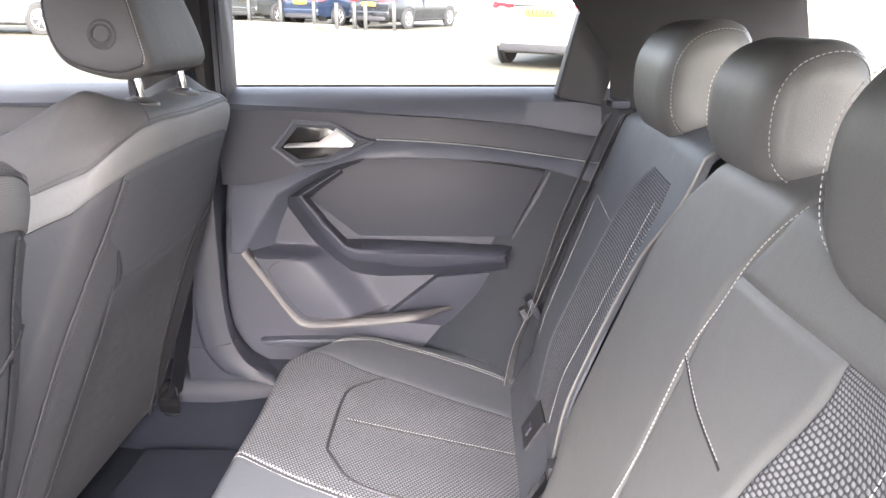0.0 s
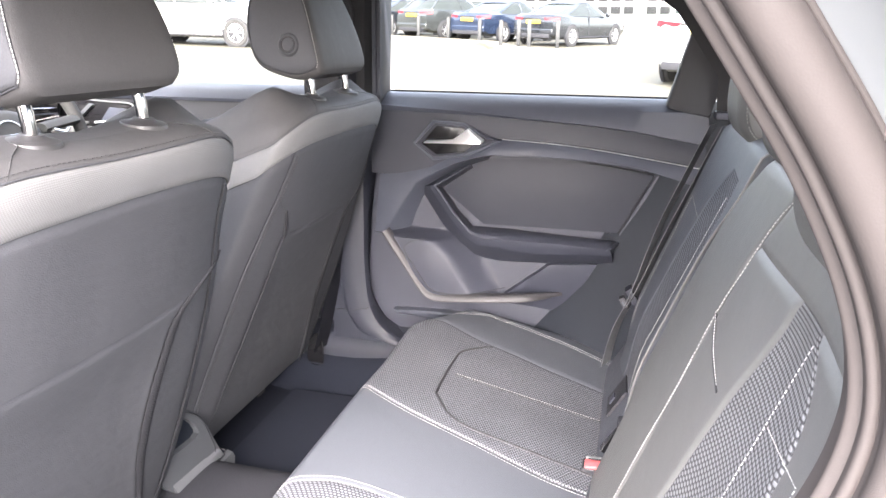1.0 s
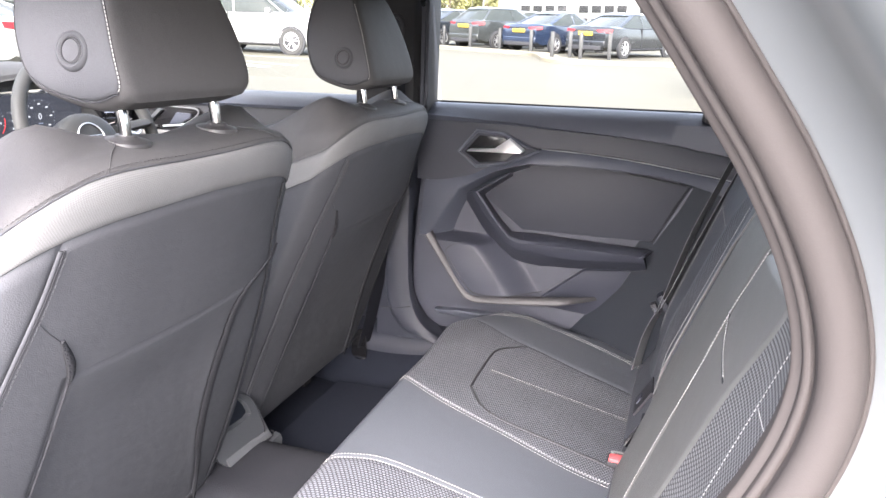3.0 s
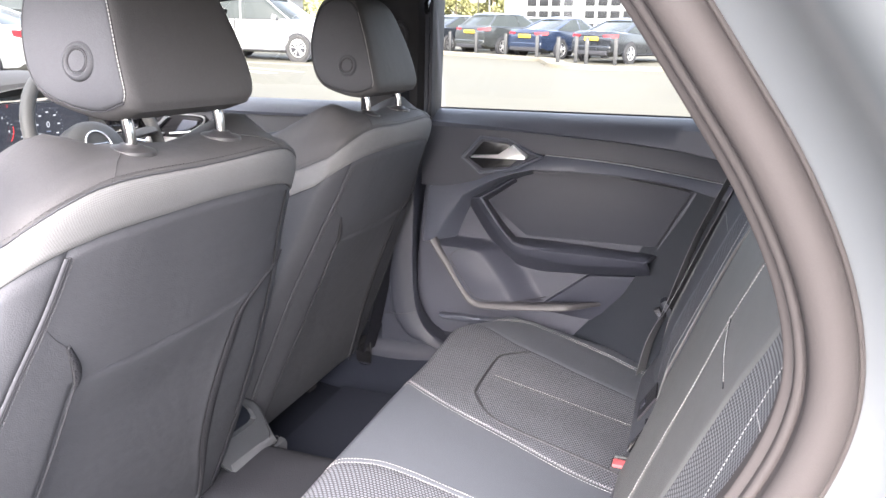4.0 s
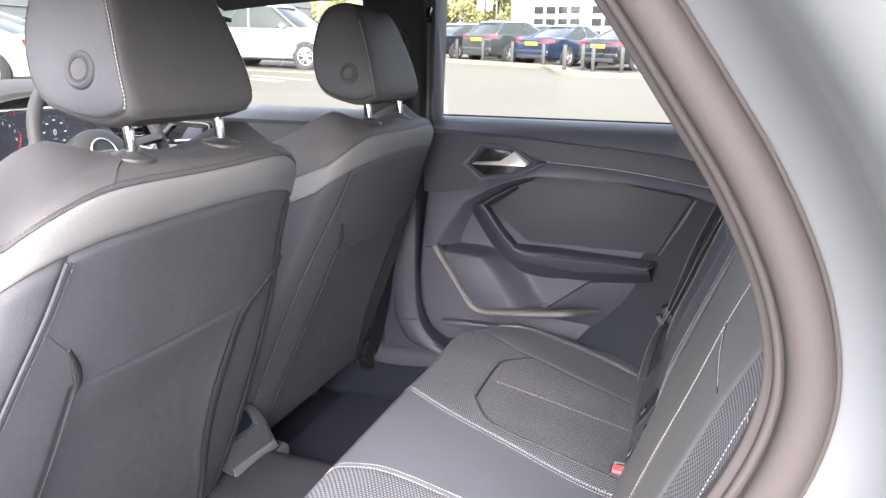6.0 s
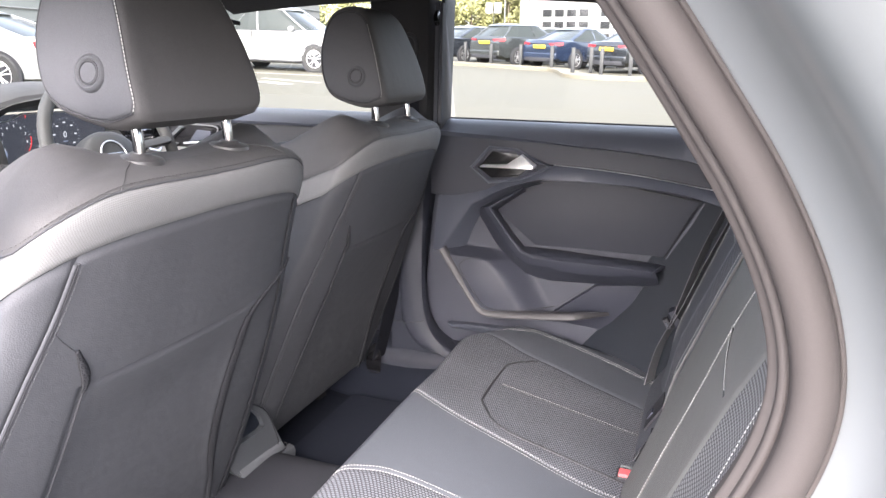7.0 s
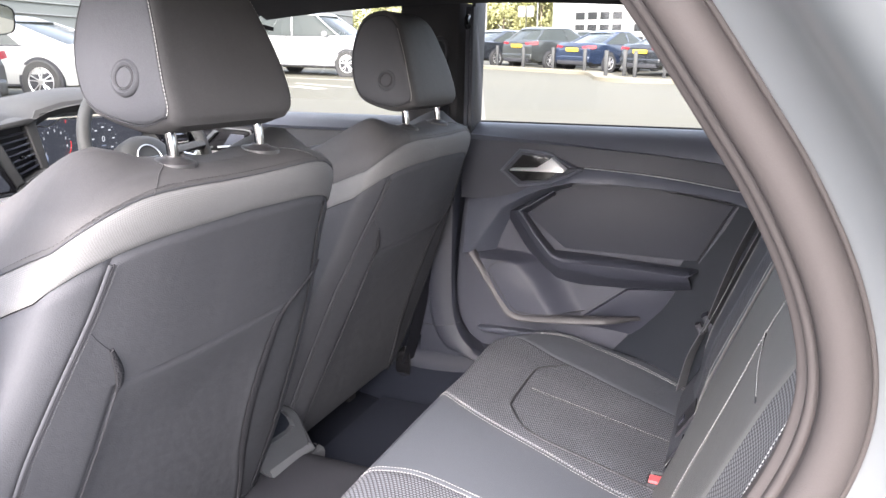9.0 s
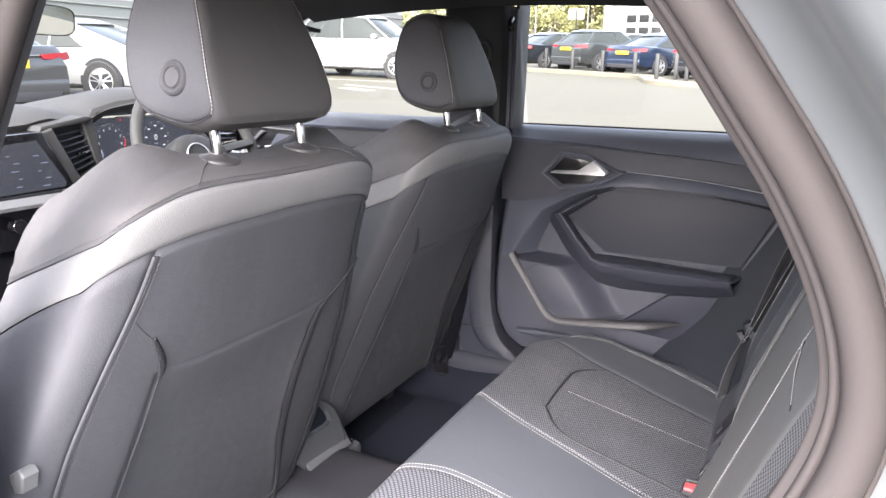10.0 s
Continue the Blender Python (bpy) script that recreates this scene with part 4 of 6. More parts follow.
part("pull_grip", loft_bm(rounded([O, R0, R1, R2, I0]), .005), PLASTIC, door, "angular pull grip running into the armrest")
part("armrest_pad", loft_bm([[(0.231, 0.694, 0.644), (0.264, 0.688, 0.642), (0.331, 0.686, 0.639), (0.464, 0.69, 0.646), (0.488, 0.691, 0.647)], [(0.217, 0.677, 0.665), (0.263, 0.67, 0.666), (0.385, 0.67, 0.665), (0.476, 0.673, 0.662), (0.492, 0.674, 0.661)], [(0.214, 0.676, 0.671), (0.263, 0.669, 0.673), (0.384, 0.669, 0.672), (0.478, 0.672, 0.668), (0.495, 0.673, 0.667)], [(0.207, 0.691, 0.681), (0.259, 0.684, 0.683), (0.381, 0.684, 0.682), (0.486, 0.687, 0.677), (0.505, 0.688, 0.676)], [(0.192, 0.738, 0.683), (0.247, 0.738, 0.683), (0.373, 0.738, 0.677), (0.494, 0.738, 0.672), (0.516, 0.738, 0.671)]], .006), PLASTIC, door, "padded black armrest")
# rim of the map pocket, its cover's seam, the facet behind it
rim_line = spline([(x, 0, z) for x, z in RIM], 6)


def beside_rim(off, y):
    out, n = [], len(rim_line)
    for i, p in enumerate(rim_line):
        t = (rim_line[min(i + 1, n - 1)] - rim_line[max(i - 1, 0)]).normalized()
        f = smoothstep(.30, .42, p.x)
        out.append(p + Vector((-t.z, 0, t.x)) * off * (1 - .6 * f) + Vector((0, lerp(y, .7535 if off < .01 else .752, f), 0)))
    return out


part("pocket_rim", loft_bm([beside_rim(o, y) for o, y in ((-.016, .757), (-.010, .748), (-.005, .722), (-.002, .698), (.0, .686), (.0025, .681), (.006, .6805), (.016, .687), (.019, .690), (.020, .70))], .003), RIM_PLASTIC, door)
part("pocket_seam", tube_bm(spline([(x, door_y(x, z) - .0006, z) for x, z in ((.25, .527), (.17, .520), (.095, .517), (.066, .530), (.035, .572), (.002, .619), (.004, .634), (.022, .647), (.05, .653))], 8), .0012, 6), PLASTIC_DARK, door)
part("lower_facet", plate_bm([(.248, .508, .722), (.248, .515, .717), (.360, .605, .720), (.474, .614, .728), (.440, .545, .741), (.385, .475, .7525), (.26, .485, .7525)], .72, .757, .003), PLASTIC, door)
part("rear_edge_strip", plate_bm([(.592, .832), (.632, .846), (.528, .676), (.516, .672), (.519, .690)], .738, .76, .003), PLASTIC, door)
part("lower_rail", plate_bm([(-.045, .444), (.02, .448), (.13, .450), (.155, .442), (.07, .430), (-.03, .433)], .730, .765, .006, 3), PLASTIC_LIGHT, door)
part("front_gap", tube_bm([(door_left(z) - .007, .728, z) for z in DZ[::5]], .0032, 8), PLASTIC_DARK, door, "dark joint before the door")
part("window_glass", grid_bm([[(x, lerp(.80, .69, t), lerp(.99, 1.33, t)) for x in (-.055, .3, .62)] for t in (0, .5, 1)]), GLASS, door, "clear side window").visible_shadow = False
part("glass_seal", tube_bm([(x, .796, 1.004) for x in DX], .004, 6), PLASTIC_DARK, door)
part("quarter_blank", plate_bm([(.598, .995), (.606, .988), (.69, .972), (.705, 1.03), (.70, 1.10), (.655, 1.20), (.635, 1.145)], .705, .76, .006), PLASTIC_DARK, door, "black triangular filler behind the window")
part("outer_skin", loft_bm([[(-.12, .83, .30), (.2, .83, .30), (.45, .83, .40)], [(-.12, .87, .62), (.2, .875, .62), (.52, .875, .65)], [(-.10, .845, .99), (.3, .845, .99), (.68, .845, .99)]], .004), PAINT, door)

# ---- right pillar between the doors, front right door, sill ----
def crease_x(z):
    """Where the pillar trim's flank meets its rounded face; it sweeps back into the sill."""
    return interp([(.365, -.02), (.378, -.056), (.390, -.101), (.405, -.120), (.423, -.135), (.453, -.151), (.505, -.161), (.569, -.165), (.80, -.160), (1.0, -.150), (1.3, -.145)], z)


def door_gap_x(z):
    return interp([(.365, .03), (.380, .0), (.400, -.036), (.424, -.062), (.459, -.080), (.498, -.090), (.579, -.096), (.80, -.094), (1.0, -.087), (1.3, -.082)], z)


bp = []
for z in (.368, .374, .380, .390, .400, .412, .424, .44, .46, .48, .50, .54, .6, .7, .8, .9, 1.0, 1.15, 1.30):
    c, e = crease_x(z), door_gap_x(z)
    w, top = e - c, smoothstep(.85, 1.0, z)
    st = .014 * smoothstep(.75, .5, z)
    bp.append([Vector((min(-.20, c - .03) - .05 * top, .70, z)), Vector((min(-.195, c - .02) - .05 * top, .672 + st, z)), Vector((c - .006 - .02 * top, .667 + st, z)), Vector((c, .667 + .2 * st, z)),
               Vector((c + .15 * w, .6655, z)), Vector((c + .6 * w, .667, z)), Vector((e - .08 * w, .675, z)), Vector((e, .69, z)), Vector((e + .006 - .03 * smoothstep(.97, .62, z), .75, z)), Vector((e + .01 - .034 * smoothstep(.97, .62, z), .80, z))])
structure("trim_pillar_right", loft_bm(bp[:17], .01), PLASTIC_MID, "dark plastic trim of the pillar between the doors", "pillar trim")
structure("trim_pillar_right_upper", loft_bm(bp[16:], .01), HEADLINER, "black cloth trim of the upper pillar", "pillar trim")
structure("trim_pillar_right_edge", loft_bm([[Vector((-.068 + .022 * (z - 1.0) + dx, y, z)) for dx, y in ((-.008, .716), (.002, .713), (.005, .73), (.002, .79))] for z in (.98, 1.05, 1.15, 1.32)], .006), PLASTIC_DARK, "grey door frame edge", "door frame")
structure("trim_pillar_right_strip", loft_bm([[Vector((-.066 + .010 * (z - 1.0) + dx, y, z)) for dx, y in ((-.012, .692), (-.010, .684), (.0, .683), (.0015, .686), (.003, .683), (.010, .684), (.012, .70))] for z in (1.0, 1.1, 1.2, 1.29)], .004), PLASTIC_MID, "dark grey strip along the pillar", "pillar trim")
structure("trim_pillar_foot_seam", tube_bm([(-.195, .684, .446), (-.157, .680, .450), (-.150, .6675, .453), (-.125, .6645, .457), (-.095, .670, .463), (-.080, .689, .466)], .0014, 6), PLASTIC_DARK, "dark joint line in the pillar trim", "pillar trim")
fdoor = thing("front_door", -.6, .78, .36, "closed front door with black trim and window", "car door")
FX = [-1.25 + 1.07 * k / 20 for k in range(21)]
part("door_panel", plate_bm([(-1.20, .36), (-.16, .36), (-.14, .60), (-.16, .985), (-1.25, .985)], .75, .80, .006), PLASTIC, fdoor)
part("belt_pad", loft_bm([[Vector((x, y, z)) for x in FX] for y, z in ((.80, 1.000), (.76, 1.002), (.72, .990), (.702, .972))], .012), PLASTIC_LIGHT, fdoor)
part("insert_strip", loft_bm([[Vector((x, y, z)) for x in FX] for y, z in ((.71, .974), (.70, .93), (.70, .86))], .012), PLASTIC_DARK, fdoor)
part("handle_bowl", plate_bm([(-.965, .975), (-.834, .966), (-.752, .962), (-.739, .950), (-.754, .935), (-.786, .917), (-.855, .905), (-.925, .888), (-.985, .90)], .690, .715, .003), PIANO, fdoor, "gloss black handle bowl")
part("bowl_edge", tube_bm(spline([(-.960, .688, .972), (-.834, .688, .964), (-.756, .687, .961), (-.742, .687, .951), (-.754, .687, .936), (-.786, .687, .918), (-.800, .687, .912)], 5), .0024, 6), CONSOLE_PALE, fdoor, "pale bowl edge")
part("bowl_edge", tube_bm([(-.865, .6865, .9075), (-.83, .6865, .9105), (-.79, .6865, .915)], .0030, 6), BRIGHT, fdoor, "bright strip at the bowl")
part("door_handle", plate_bm([(-.922, .918), (-.905, .918), (-.862, .953), (-.874, .957)], .678, .690, .003), CONSOLE, fdoor, "satin pull handle")
part("inner_cheek", plate_bm([(-.815, .948), (-.765, .946), (-.768, .935), (-.80, .920), (-.845, .912)], .684, .690, .002), PLASTIC_LIGHT, fdoor)
part("lock_button", box_bm(-.905, -.885, .680, .690, .903, .909, .002), CONSOLE_PALE, fdoor)
part("armrest", box_bm(-.95, -.30, .66, .75, .66, .72, .015), PLASTIC_LIGHT, fdoor)
part("trim_strip", plate_bm([(-1.1, .90), (-.5, .885), (-.35, .86), (-.5, .865), (-1.1, .875)], .69, .71, .004), ALU, fdoor, "satin decorative strip")
part("window_glass", grid_bm([[(x, lerp(.80, .70, t), lerp(.99, 1.30, t)) for x in (-1.15 + .45 * t, -.6, -.12)] for t in (0, .5, 1)]), GLASS, fdoor).visible_shadow = False
part("outer_skin", loft_bm([[(-1.25, .83, .30), (-.13, .83, .30)], [(-1.25, .87, .62), (-.13, .875, .62)], [(-1.25, .845, .99), (-.11, .845, .99)]], .004), PAINT, fdoor)
structure("trim_sill_right", loft_bm([[Vector((x, y, z)) for x in (-1.2, -.5, -.2, .1)] for y, z in ((.80, .40), (.745, .385), (.70, .372), (.682, .360), (.672, .335), (.674, .27), (.68, .19))], .01), PLASTIC_MID, "dark plastic door sill trim", "sill trim")

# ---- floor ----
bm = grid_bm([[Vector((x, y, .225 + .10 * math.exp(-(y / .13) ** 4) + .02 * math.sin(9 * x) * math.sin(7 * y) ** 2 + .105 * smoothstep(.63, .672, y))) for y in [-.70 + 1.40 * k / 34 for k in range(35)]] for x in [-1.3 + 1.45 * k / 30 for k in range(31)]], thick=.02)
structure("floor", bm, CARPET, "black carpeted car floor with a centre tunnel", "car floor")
tun = grid_bm([[Vector((x, y, .240 + .108 * math.exp(-(y / .155) ** 6))) for y in [-.22 + .44 * k / 32 for k in range(33)]] for x in [-.34 + .48 * k / 16 for k in range(17)]], thick=.006)
structure("floor_tunnel", tun, TUNNEL, "carpet over the centre tunnel, coloured paler as if lit", "car floor")
mat_ob = part("floor_mat", grid_bm([[Vector((x, y, .252)) for y in [.16 + .41 * k / 12 for k in range(13)]] for x in [-.26 + .32 * k / 10 for k in range(11)]], thick=.010), CARPET, None)
mat_ob.data.materials[0] = MAT_PILE
tagged(mat_ob, "black textile floor mat in the rear footwell", "floor mat")

# ---- centre console ----
console = thing("centre_console", -.4, .04, .28, "black centre console with a grey rear frame", "console")
# Body and inner face take near-black cloth colours: shade of the opening, painted.
part("console_body", loft_bm([[Vector((x, y, z)) for x in (-.95, -.6, -.30, -.215)] for y, z in ((-.055, .26), (-.06, .48), (-.045, .505), (.030, .500), (.060, .482), (.084, .446), (.150, .338), (.152, .26))], .006), HEADLINER, console)
part("rear_face", loft_bm([[(-.262, y, .30) for y in (-.04, .045, .135)], [(-.266, y, .42) for y in (-.04, .03, .085)], [(-.270, y, .50) for y in (-.04, .0, .03)]], .02), CARPET, console)
def face_plate(yz, x_front, x_back, bevel=.003, seg=2):
    """A plate across the car: a polygon in y and z facing the rear."""
    bm = bmesh.new()
    f = [bm.verts.new((p[2] if len(p) > 2 else x_front, p[0], p[1])) for p in yz]
    b = [bm.verts.new((x_back, p[0], p[1])) for p in yz]
    front = bm.faces.new(f)
    bm.faces.new(b[::-1])
    for i in range(len(yz)):
        bm.faces.new((f[i], b[i], b[(i + 1) % len(yz)], f[(i + 1) % len(yz)]))
    if bevel:
        bmesh.ops.bevel(bm, geom=list(front.edges), offset=bevel, segments=seg, profile=0.6, affect="EDGES")
    return bm


OUT = [(-0.019, 0.522), (0.017, 0.5), (0.06, 0.471), (0.08, 0.45), (0.094, 0.426), (0.109, 0.393), (0.126, 0.36), (0.136, 0.343), (0.152, 0.323)]
INN = [(-0.02, 0.509), (0.012, 0.489), (0.038, 0.469), (0.055, 0.45), (0.065, 0.432), (0.065, 0.424), (0.052, 0.422), (0.013, 0.424), (-0.024, 0.427)]
LOW = [(-0.024, 0.427), (0.013, 0.424), (0.052, 0.422), (0.065, 0.426), (0.101, 0.41), (0.126, 0.36), (0.139, 0.34), (-0.017, 0.353), (-0.045, 0.382), (-0.06, 0.424)]
frame_rows = [[Vector((x, lerp(a[0], b[0], t), lerp(a[1], b[1], t))) for a, b in zip(OUT, INN)] for x, t in ((-.225, -.02), (-.203, -.01), (-.200, .04), (-.1995, .35), (-.200, .75), (-.2005, .96), (-.204, 1.0), (-.225, 1.01))]
part("console_frame", loft_bm(frame_rows, .002), CONSOLE, console, "satin grey frame round the rear of the console")
part("lower_panel", face_plate(LOW, -.2005, -.212, 0), CONSOLE, console)
part("frame_edge", tube_bm(spline([(-.1985, lerp(a[0], b[0], .22), lerp(a[1], b[1], .22)) for a, b in zip(OUT[:-1], INN)], 6), .0010, 6), PLASTIC_DARK, console)
part("lower_bar", loft_bm([[Vector((x, lerp(y0, y1, k / 6), lerp(z0, z1, k / 6))) for k in range(7)] for x, y0, z0, y1, z1 in ((-.2005, -.022, .372, .118, .364), (-.197, -.021, .364, .121, .360), (-.195, -.019, .356, .124, .353), (-.1955, -.006, .347, .129, .345), (-.202, -.006, .345, .130, .343))], .003), CONSOLE_RIM, console, "lower strip, coloured paler to look lit")
part("panel_joint", tube_bm(spline([(-.1945, y, z) for y, z in ((-.016, .3470), (.0, .3425), (.06, .3415), (.124, .3410), (.134, .345), (.135, .351), (.127, .358))], 6), .0013, 6), PLASTIC_DARK, console)
part("lower_flange", loft_bm([[Vector((x, lerp(y0, .159, k / 6), z - .004 * (k / 6))) for k in range(7)] for x, y0, z in ((-.204, -.030, .341), (-.192, -.020, .337), (-.188, -.008, .328), (-.190, -.008, .308))], .003), CONSOLE, console)
# Flat dark plate across the opening, standing for the shade inside it.
part("tray_shade", face_plate(INN, -.212, -.222, 0), SIDE_TRIM, console, "near-black plate that paints in the hollow's shade")
part("hinge_cap", tube_bm(spline([(-.205, .022, .536), (-.203, .034, .529), (-.203, .042, .518)], 4), .0045, 8), CONSOLE_PALE, console)
part("armrest_lid", box_bm(-.56, -.34, -.035, .10, .50, .55, .018, 3), LEATHER, console)

# ---- left door opening: rubber seal and painted frame ----
SEAL = [(.300, 1.345), (.36, 1.325), (.44, 1.272), (.485, 1.225), (.527, 1.175), (.573, 1.111), (.603, 1.066), (.628, 1.016), (.640, .970), (.638, .930), (.624, .885), (.600, .835), (.55, .74), (.48, .62), (.42, .52), (.34, .42), (.22, .36), (.08, .345)]
seal_line = spline([(x, 0, z) for x, z in SEAL], 8)


def seal_ring(offsets, y_shift=0.0):
    """Loft along the opening's edge: offsets are (outwards from the opening, y)."""
    lines = [[] for _ in offsets]
    n = len(seal_line)
    for i, p in enumerate(seal_line):
        t = (seal_line[min(i + 1, n - 1)] - seal_line[max(i - 1, 0)]).normalized()
        nrm = Vector((-t.z, 0, t.x))
        for k, (o, y) in enumerate(offsets):
            lines[k].append(p + nrm * o + Vector((0, y + 1.0 * max(0, o - .125) * smoothstep(.92, 1.15, p.z), 0)))
    return lines


def arc(cx, cy, r, a0, a1, n=8):
    return [(cx + r * math.cos(radians(lerp(a0, a1, k / n))), cy + r * math.sin(radians(lerp(a0, a1, k / n)))) for k in range(n + 1)]


seal_section = [(.002, -.60)] + arc(.0022, -.620, .0036, 100, 250, 5) + [(.0040, -.6255)] + arc(.0072, -.6300, .0034, 160, 290, 5) + [(.0098, -.6325)] \
    + [(.0225 + .0128 * math.cos(radians(a)), -.640 + .0110 * math.sin(radians(a))) for a in range(160, 376, 12)] + arc(.0366, -.639, .0020, 180, 330, 4) + [(.0385, -.632)]
seal = thing("door_seal", .5, -.64, .34, "thick dark rubber seal round the open rear doorway", "door seal", kind="structure")
part("seal_tube", loft_bm(seal_ring(seal_section)), RUBBER, seal)
structure("door_frame_left", loft_bm(seal_ring([(.036, -.632), (.046, -.640), (.062, -.668), (.066, -.690), (.070, -.72), (.080, -.745), (.098, -.760), (.115, -.775), (.125, -.81), (.145, -.835), (.20, -.85), (.34, -.86)]), .003), PAINT, "silver painted metal of the rear door opening", "car body")
structure("trim_pillar_rear_left", loft_bm(seal_ring([(.004, -.60), (.02, -.59), (.06, -.60), (.14, -.63)]), .004), PLASTIC_DARK, "black trim behind the door seal", "pillar trim")

# ---- left pillar between the doors ----
def pillar_x(z):
    return interp([(.36, -.06), (.8, -.055), (.9, -.048), (1.0, -.018), (1.07, .024), (1.13, .063), (1.19, .104), (1.26, .155), (1.33, .21)], z)


PZ = (.36, .6, .8, .9, .95, 1.0, 1.04, 1.08, 1.13, 1.19, 1.25, 1.33)
structure("trim_pillar_left", loft_bm([[Vector((pillar_x(z) + dx, y, z)) for dx, y in ((-.125, -.722), (-.11, -.705), (-.085, -.695), (-.04, -.692), (.0, -.70))] for z in PZ], .012), PLASTIC_DARK, "dark trim of the pillar beside the front seat", "pillar trim")
structure("trim_pillar_left_seal", tube_bm([(pillar_x(z) - .012, -.715, z) for z in PZ], .013, 10), RUBBER, "rubber seal on the pillar", "door seal")
structure("car_body_pillar_left", loft_bm([[Vector((pillar_x(z) + dx, y, z)) for dx, y in ((-.02, -.73), (-.03, -.765), (-.08, -.78), (-.13, -.77))] for z in PZ], .004), PAINT, "silver painted pillar", "car body")

# ---- roof, rear quarter, windscreen frame ----
def roof_z(x, y):
    return 1.375 - .083 * (abs(y) / .62) ** 3 - .05 * ((x + .05) / .75) ** 2


RX = [-.62 + 1.62 * k / 24 for k in range(25)]
structure("ceiling", grid_bm([[Vector((x, y, roof_z(x, y))) for y in [-.62 + 1.24 * k / 20 for k in range(21)]] for x in RX], thick=.015), HEADLINER, "black cloth headliner", "headliner")
structure("car_roof", grid_bm([[Vector((x, y * 1.04, roof_z(x, y) + .045)) for y in [-.62 + 1.24 * k / 20 for k in range(21)]] for x in RX], thick=.008), PAINT, "silver painted car roof", "car roof")
# right roof rail above the windows
rail = [(-.75, .63, 1.245), (-.657, .63, 1.290), (-.59, .628, 1.309), (-.47, .622, 1.318), (-.3, .610, 1.318), (-.1, .60, 1.307), (.1, .60, 1.300), (.3, .602, 1.287), (.42, .61, 1.270)]
rs = spline(rail, 4)
structure("trim_roof_rail_right", loft_bm([[p + Vector((0, dy, dz)) for p in rs] for dy, dz in ((.08, .015), (.03, -.004), (.0, .0), (-.03, .03), (-.06, .10))], .006), HEADLINER, "black trim along the roof edge above the windows", "roof trim")
# rear right pillar trim
cp = [[Vector(p) for p in ln] for ln in (
    [(.42, .64, 1.285), (.52, .655, 1.245), (.60, .665, 1.19), (.645, .672, 1.13), (.695, .68, 1.06), (.70, .685, .985)],
    [(.45, .58, 1.31), (.58, .60, 1.27), (.68, .62, 1.20), (.72, .63, 1.13), (.75, .64, 1.06), (.75, .655, .97)],
    [(.60, .50, 1.33), (.72, .56, 1.28), (.82, .60, 1.20), (.86, .61, 1.12), (.88, .62, 1.04), (.88, .63, .95)],
    [(.85, .50, 1.31), (.95, .54, 1.24), (1.0, .57, 1.18), (1.02, .58, 1.1), (1.02, .6, 1.02), (1.02, .6, .94)])]
structure("trim_pillar_rear_right", loft_bm(cp, .01), HEADLINER, "black trim of the rear pillar", "pillar trim")
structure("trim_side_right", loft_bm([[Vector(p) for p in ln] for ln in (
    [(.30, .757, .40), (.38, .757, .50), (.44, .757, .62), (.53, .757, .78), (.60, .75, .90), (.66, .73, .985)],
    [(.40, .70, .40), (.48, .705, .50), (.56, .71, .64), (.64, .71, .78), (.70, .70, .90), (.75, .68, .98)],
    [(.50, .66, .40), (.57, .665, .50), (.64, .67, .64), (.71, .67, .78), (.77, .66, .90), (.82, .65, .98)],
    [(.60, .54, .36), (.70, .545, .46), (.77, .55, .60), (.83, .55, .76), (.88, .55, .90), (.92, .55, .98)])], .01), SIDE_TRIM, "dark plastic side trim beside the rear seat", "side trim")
structure("trim_side_left", loft_bm([[Vector((p[0], -p[1], p[2])) for p in ln] for ln in (
    [(.50, .66, .40), (.57, .665, .50), (.64, .67, .64), (.71, .67, .78), (.77, .66, .90), (.82, .65, .98)],
    [(.85, .64, .40), (.85, .645, .50), (.85, .65, .64), (.86, .65, .78), (.87, .64, .90), (.88, .63, .98)])], .01), PLASTIC, "dark plastic side trim beside the rear seat", "side trim")
structure("parcel_shelf", box_bm(.80, 1.25, -.6, .6, .93, .95, .004), PLASTIC_DARK, "black parcel shelf behind the seats", "parcel shelf")
structure("trim_tailgate", loft_bm([[Vector((x, y, z)) for y in (-.62, 0, .62)] for x, z in ((1.02, 1.30), (1.10, 1.27))], .01), HEADLINER, "black upper tailgate trim", "tailgate trim")
structure("car_body_rear", loft_bm([[Vector((x, y, z)) for y in (-.72, 0, .72)] for x, z in ((1.25, .94), (1.36, .80), (1.38, .35))], .01), PAINT, "silver painted tailgate", "car body")
structure("car_body_quarter_right", loft_bm([[Vector((x, y, z)) for x in (.60, .95, 1.34)] for y, z in ((.80, 1.0), (.86, .70), (.84, .35))], .006), PAINT, "silver painted rear wing", "car body")


structure("car_body_quarter_left", loft_bm([[Vector((x, y, z)) for x in (.98, 1.15, 1.34)] for y, z in ((-.80, 1.0), (-.86, .70), (-.84, .35))], .006), PAINT, "silver painted rear wing", "car body")
structure("car_roof_edge", loft_bm([[Vector((x, y, z - .05 * ((x + .05) / .75) ** 2)) for x in RX] for y, z in ((.64, 1.352), (.685, 1.340), (.715, 1.322))], .006), PAINT, "silver painted roof edge", "car roof")
structure("car_roof_edge_left", loft_bm([[Vector((x, y, z - .05 * ((x + .05) / .75) ** 2)) for x in [-.62 + .86 * k / 12 for k in range(13)]] for y, z in ((-.64, 1.335), (-.675, 1.325), (-.70, 1.30))], .006), PAINT, "silver painted roof edge", "car roof")
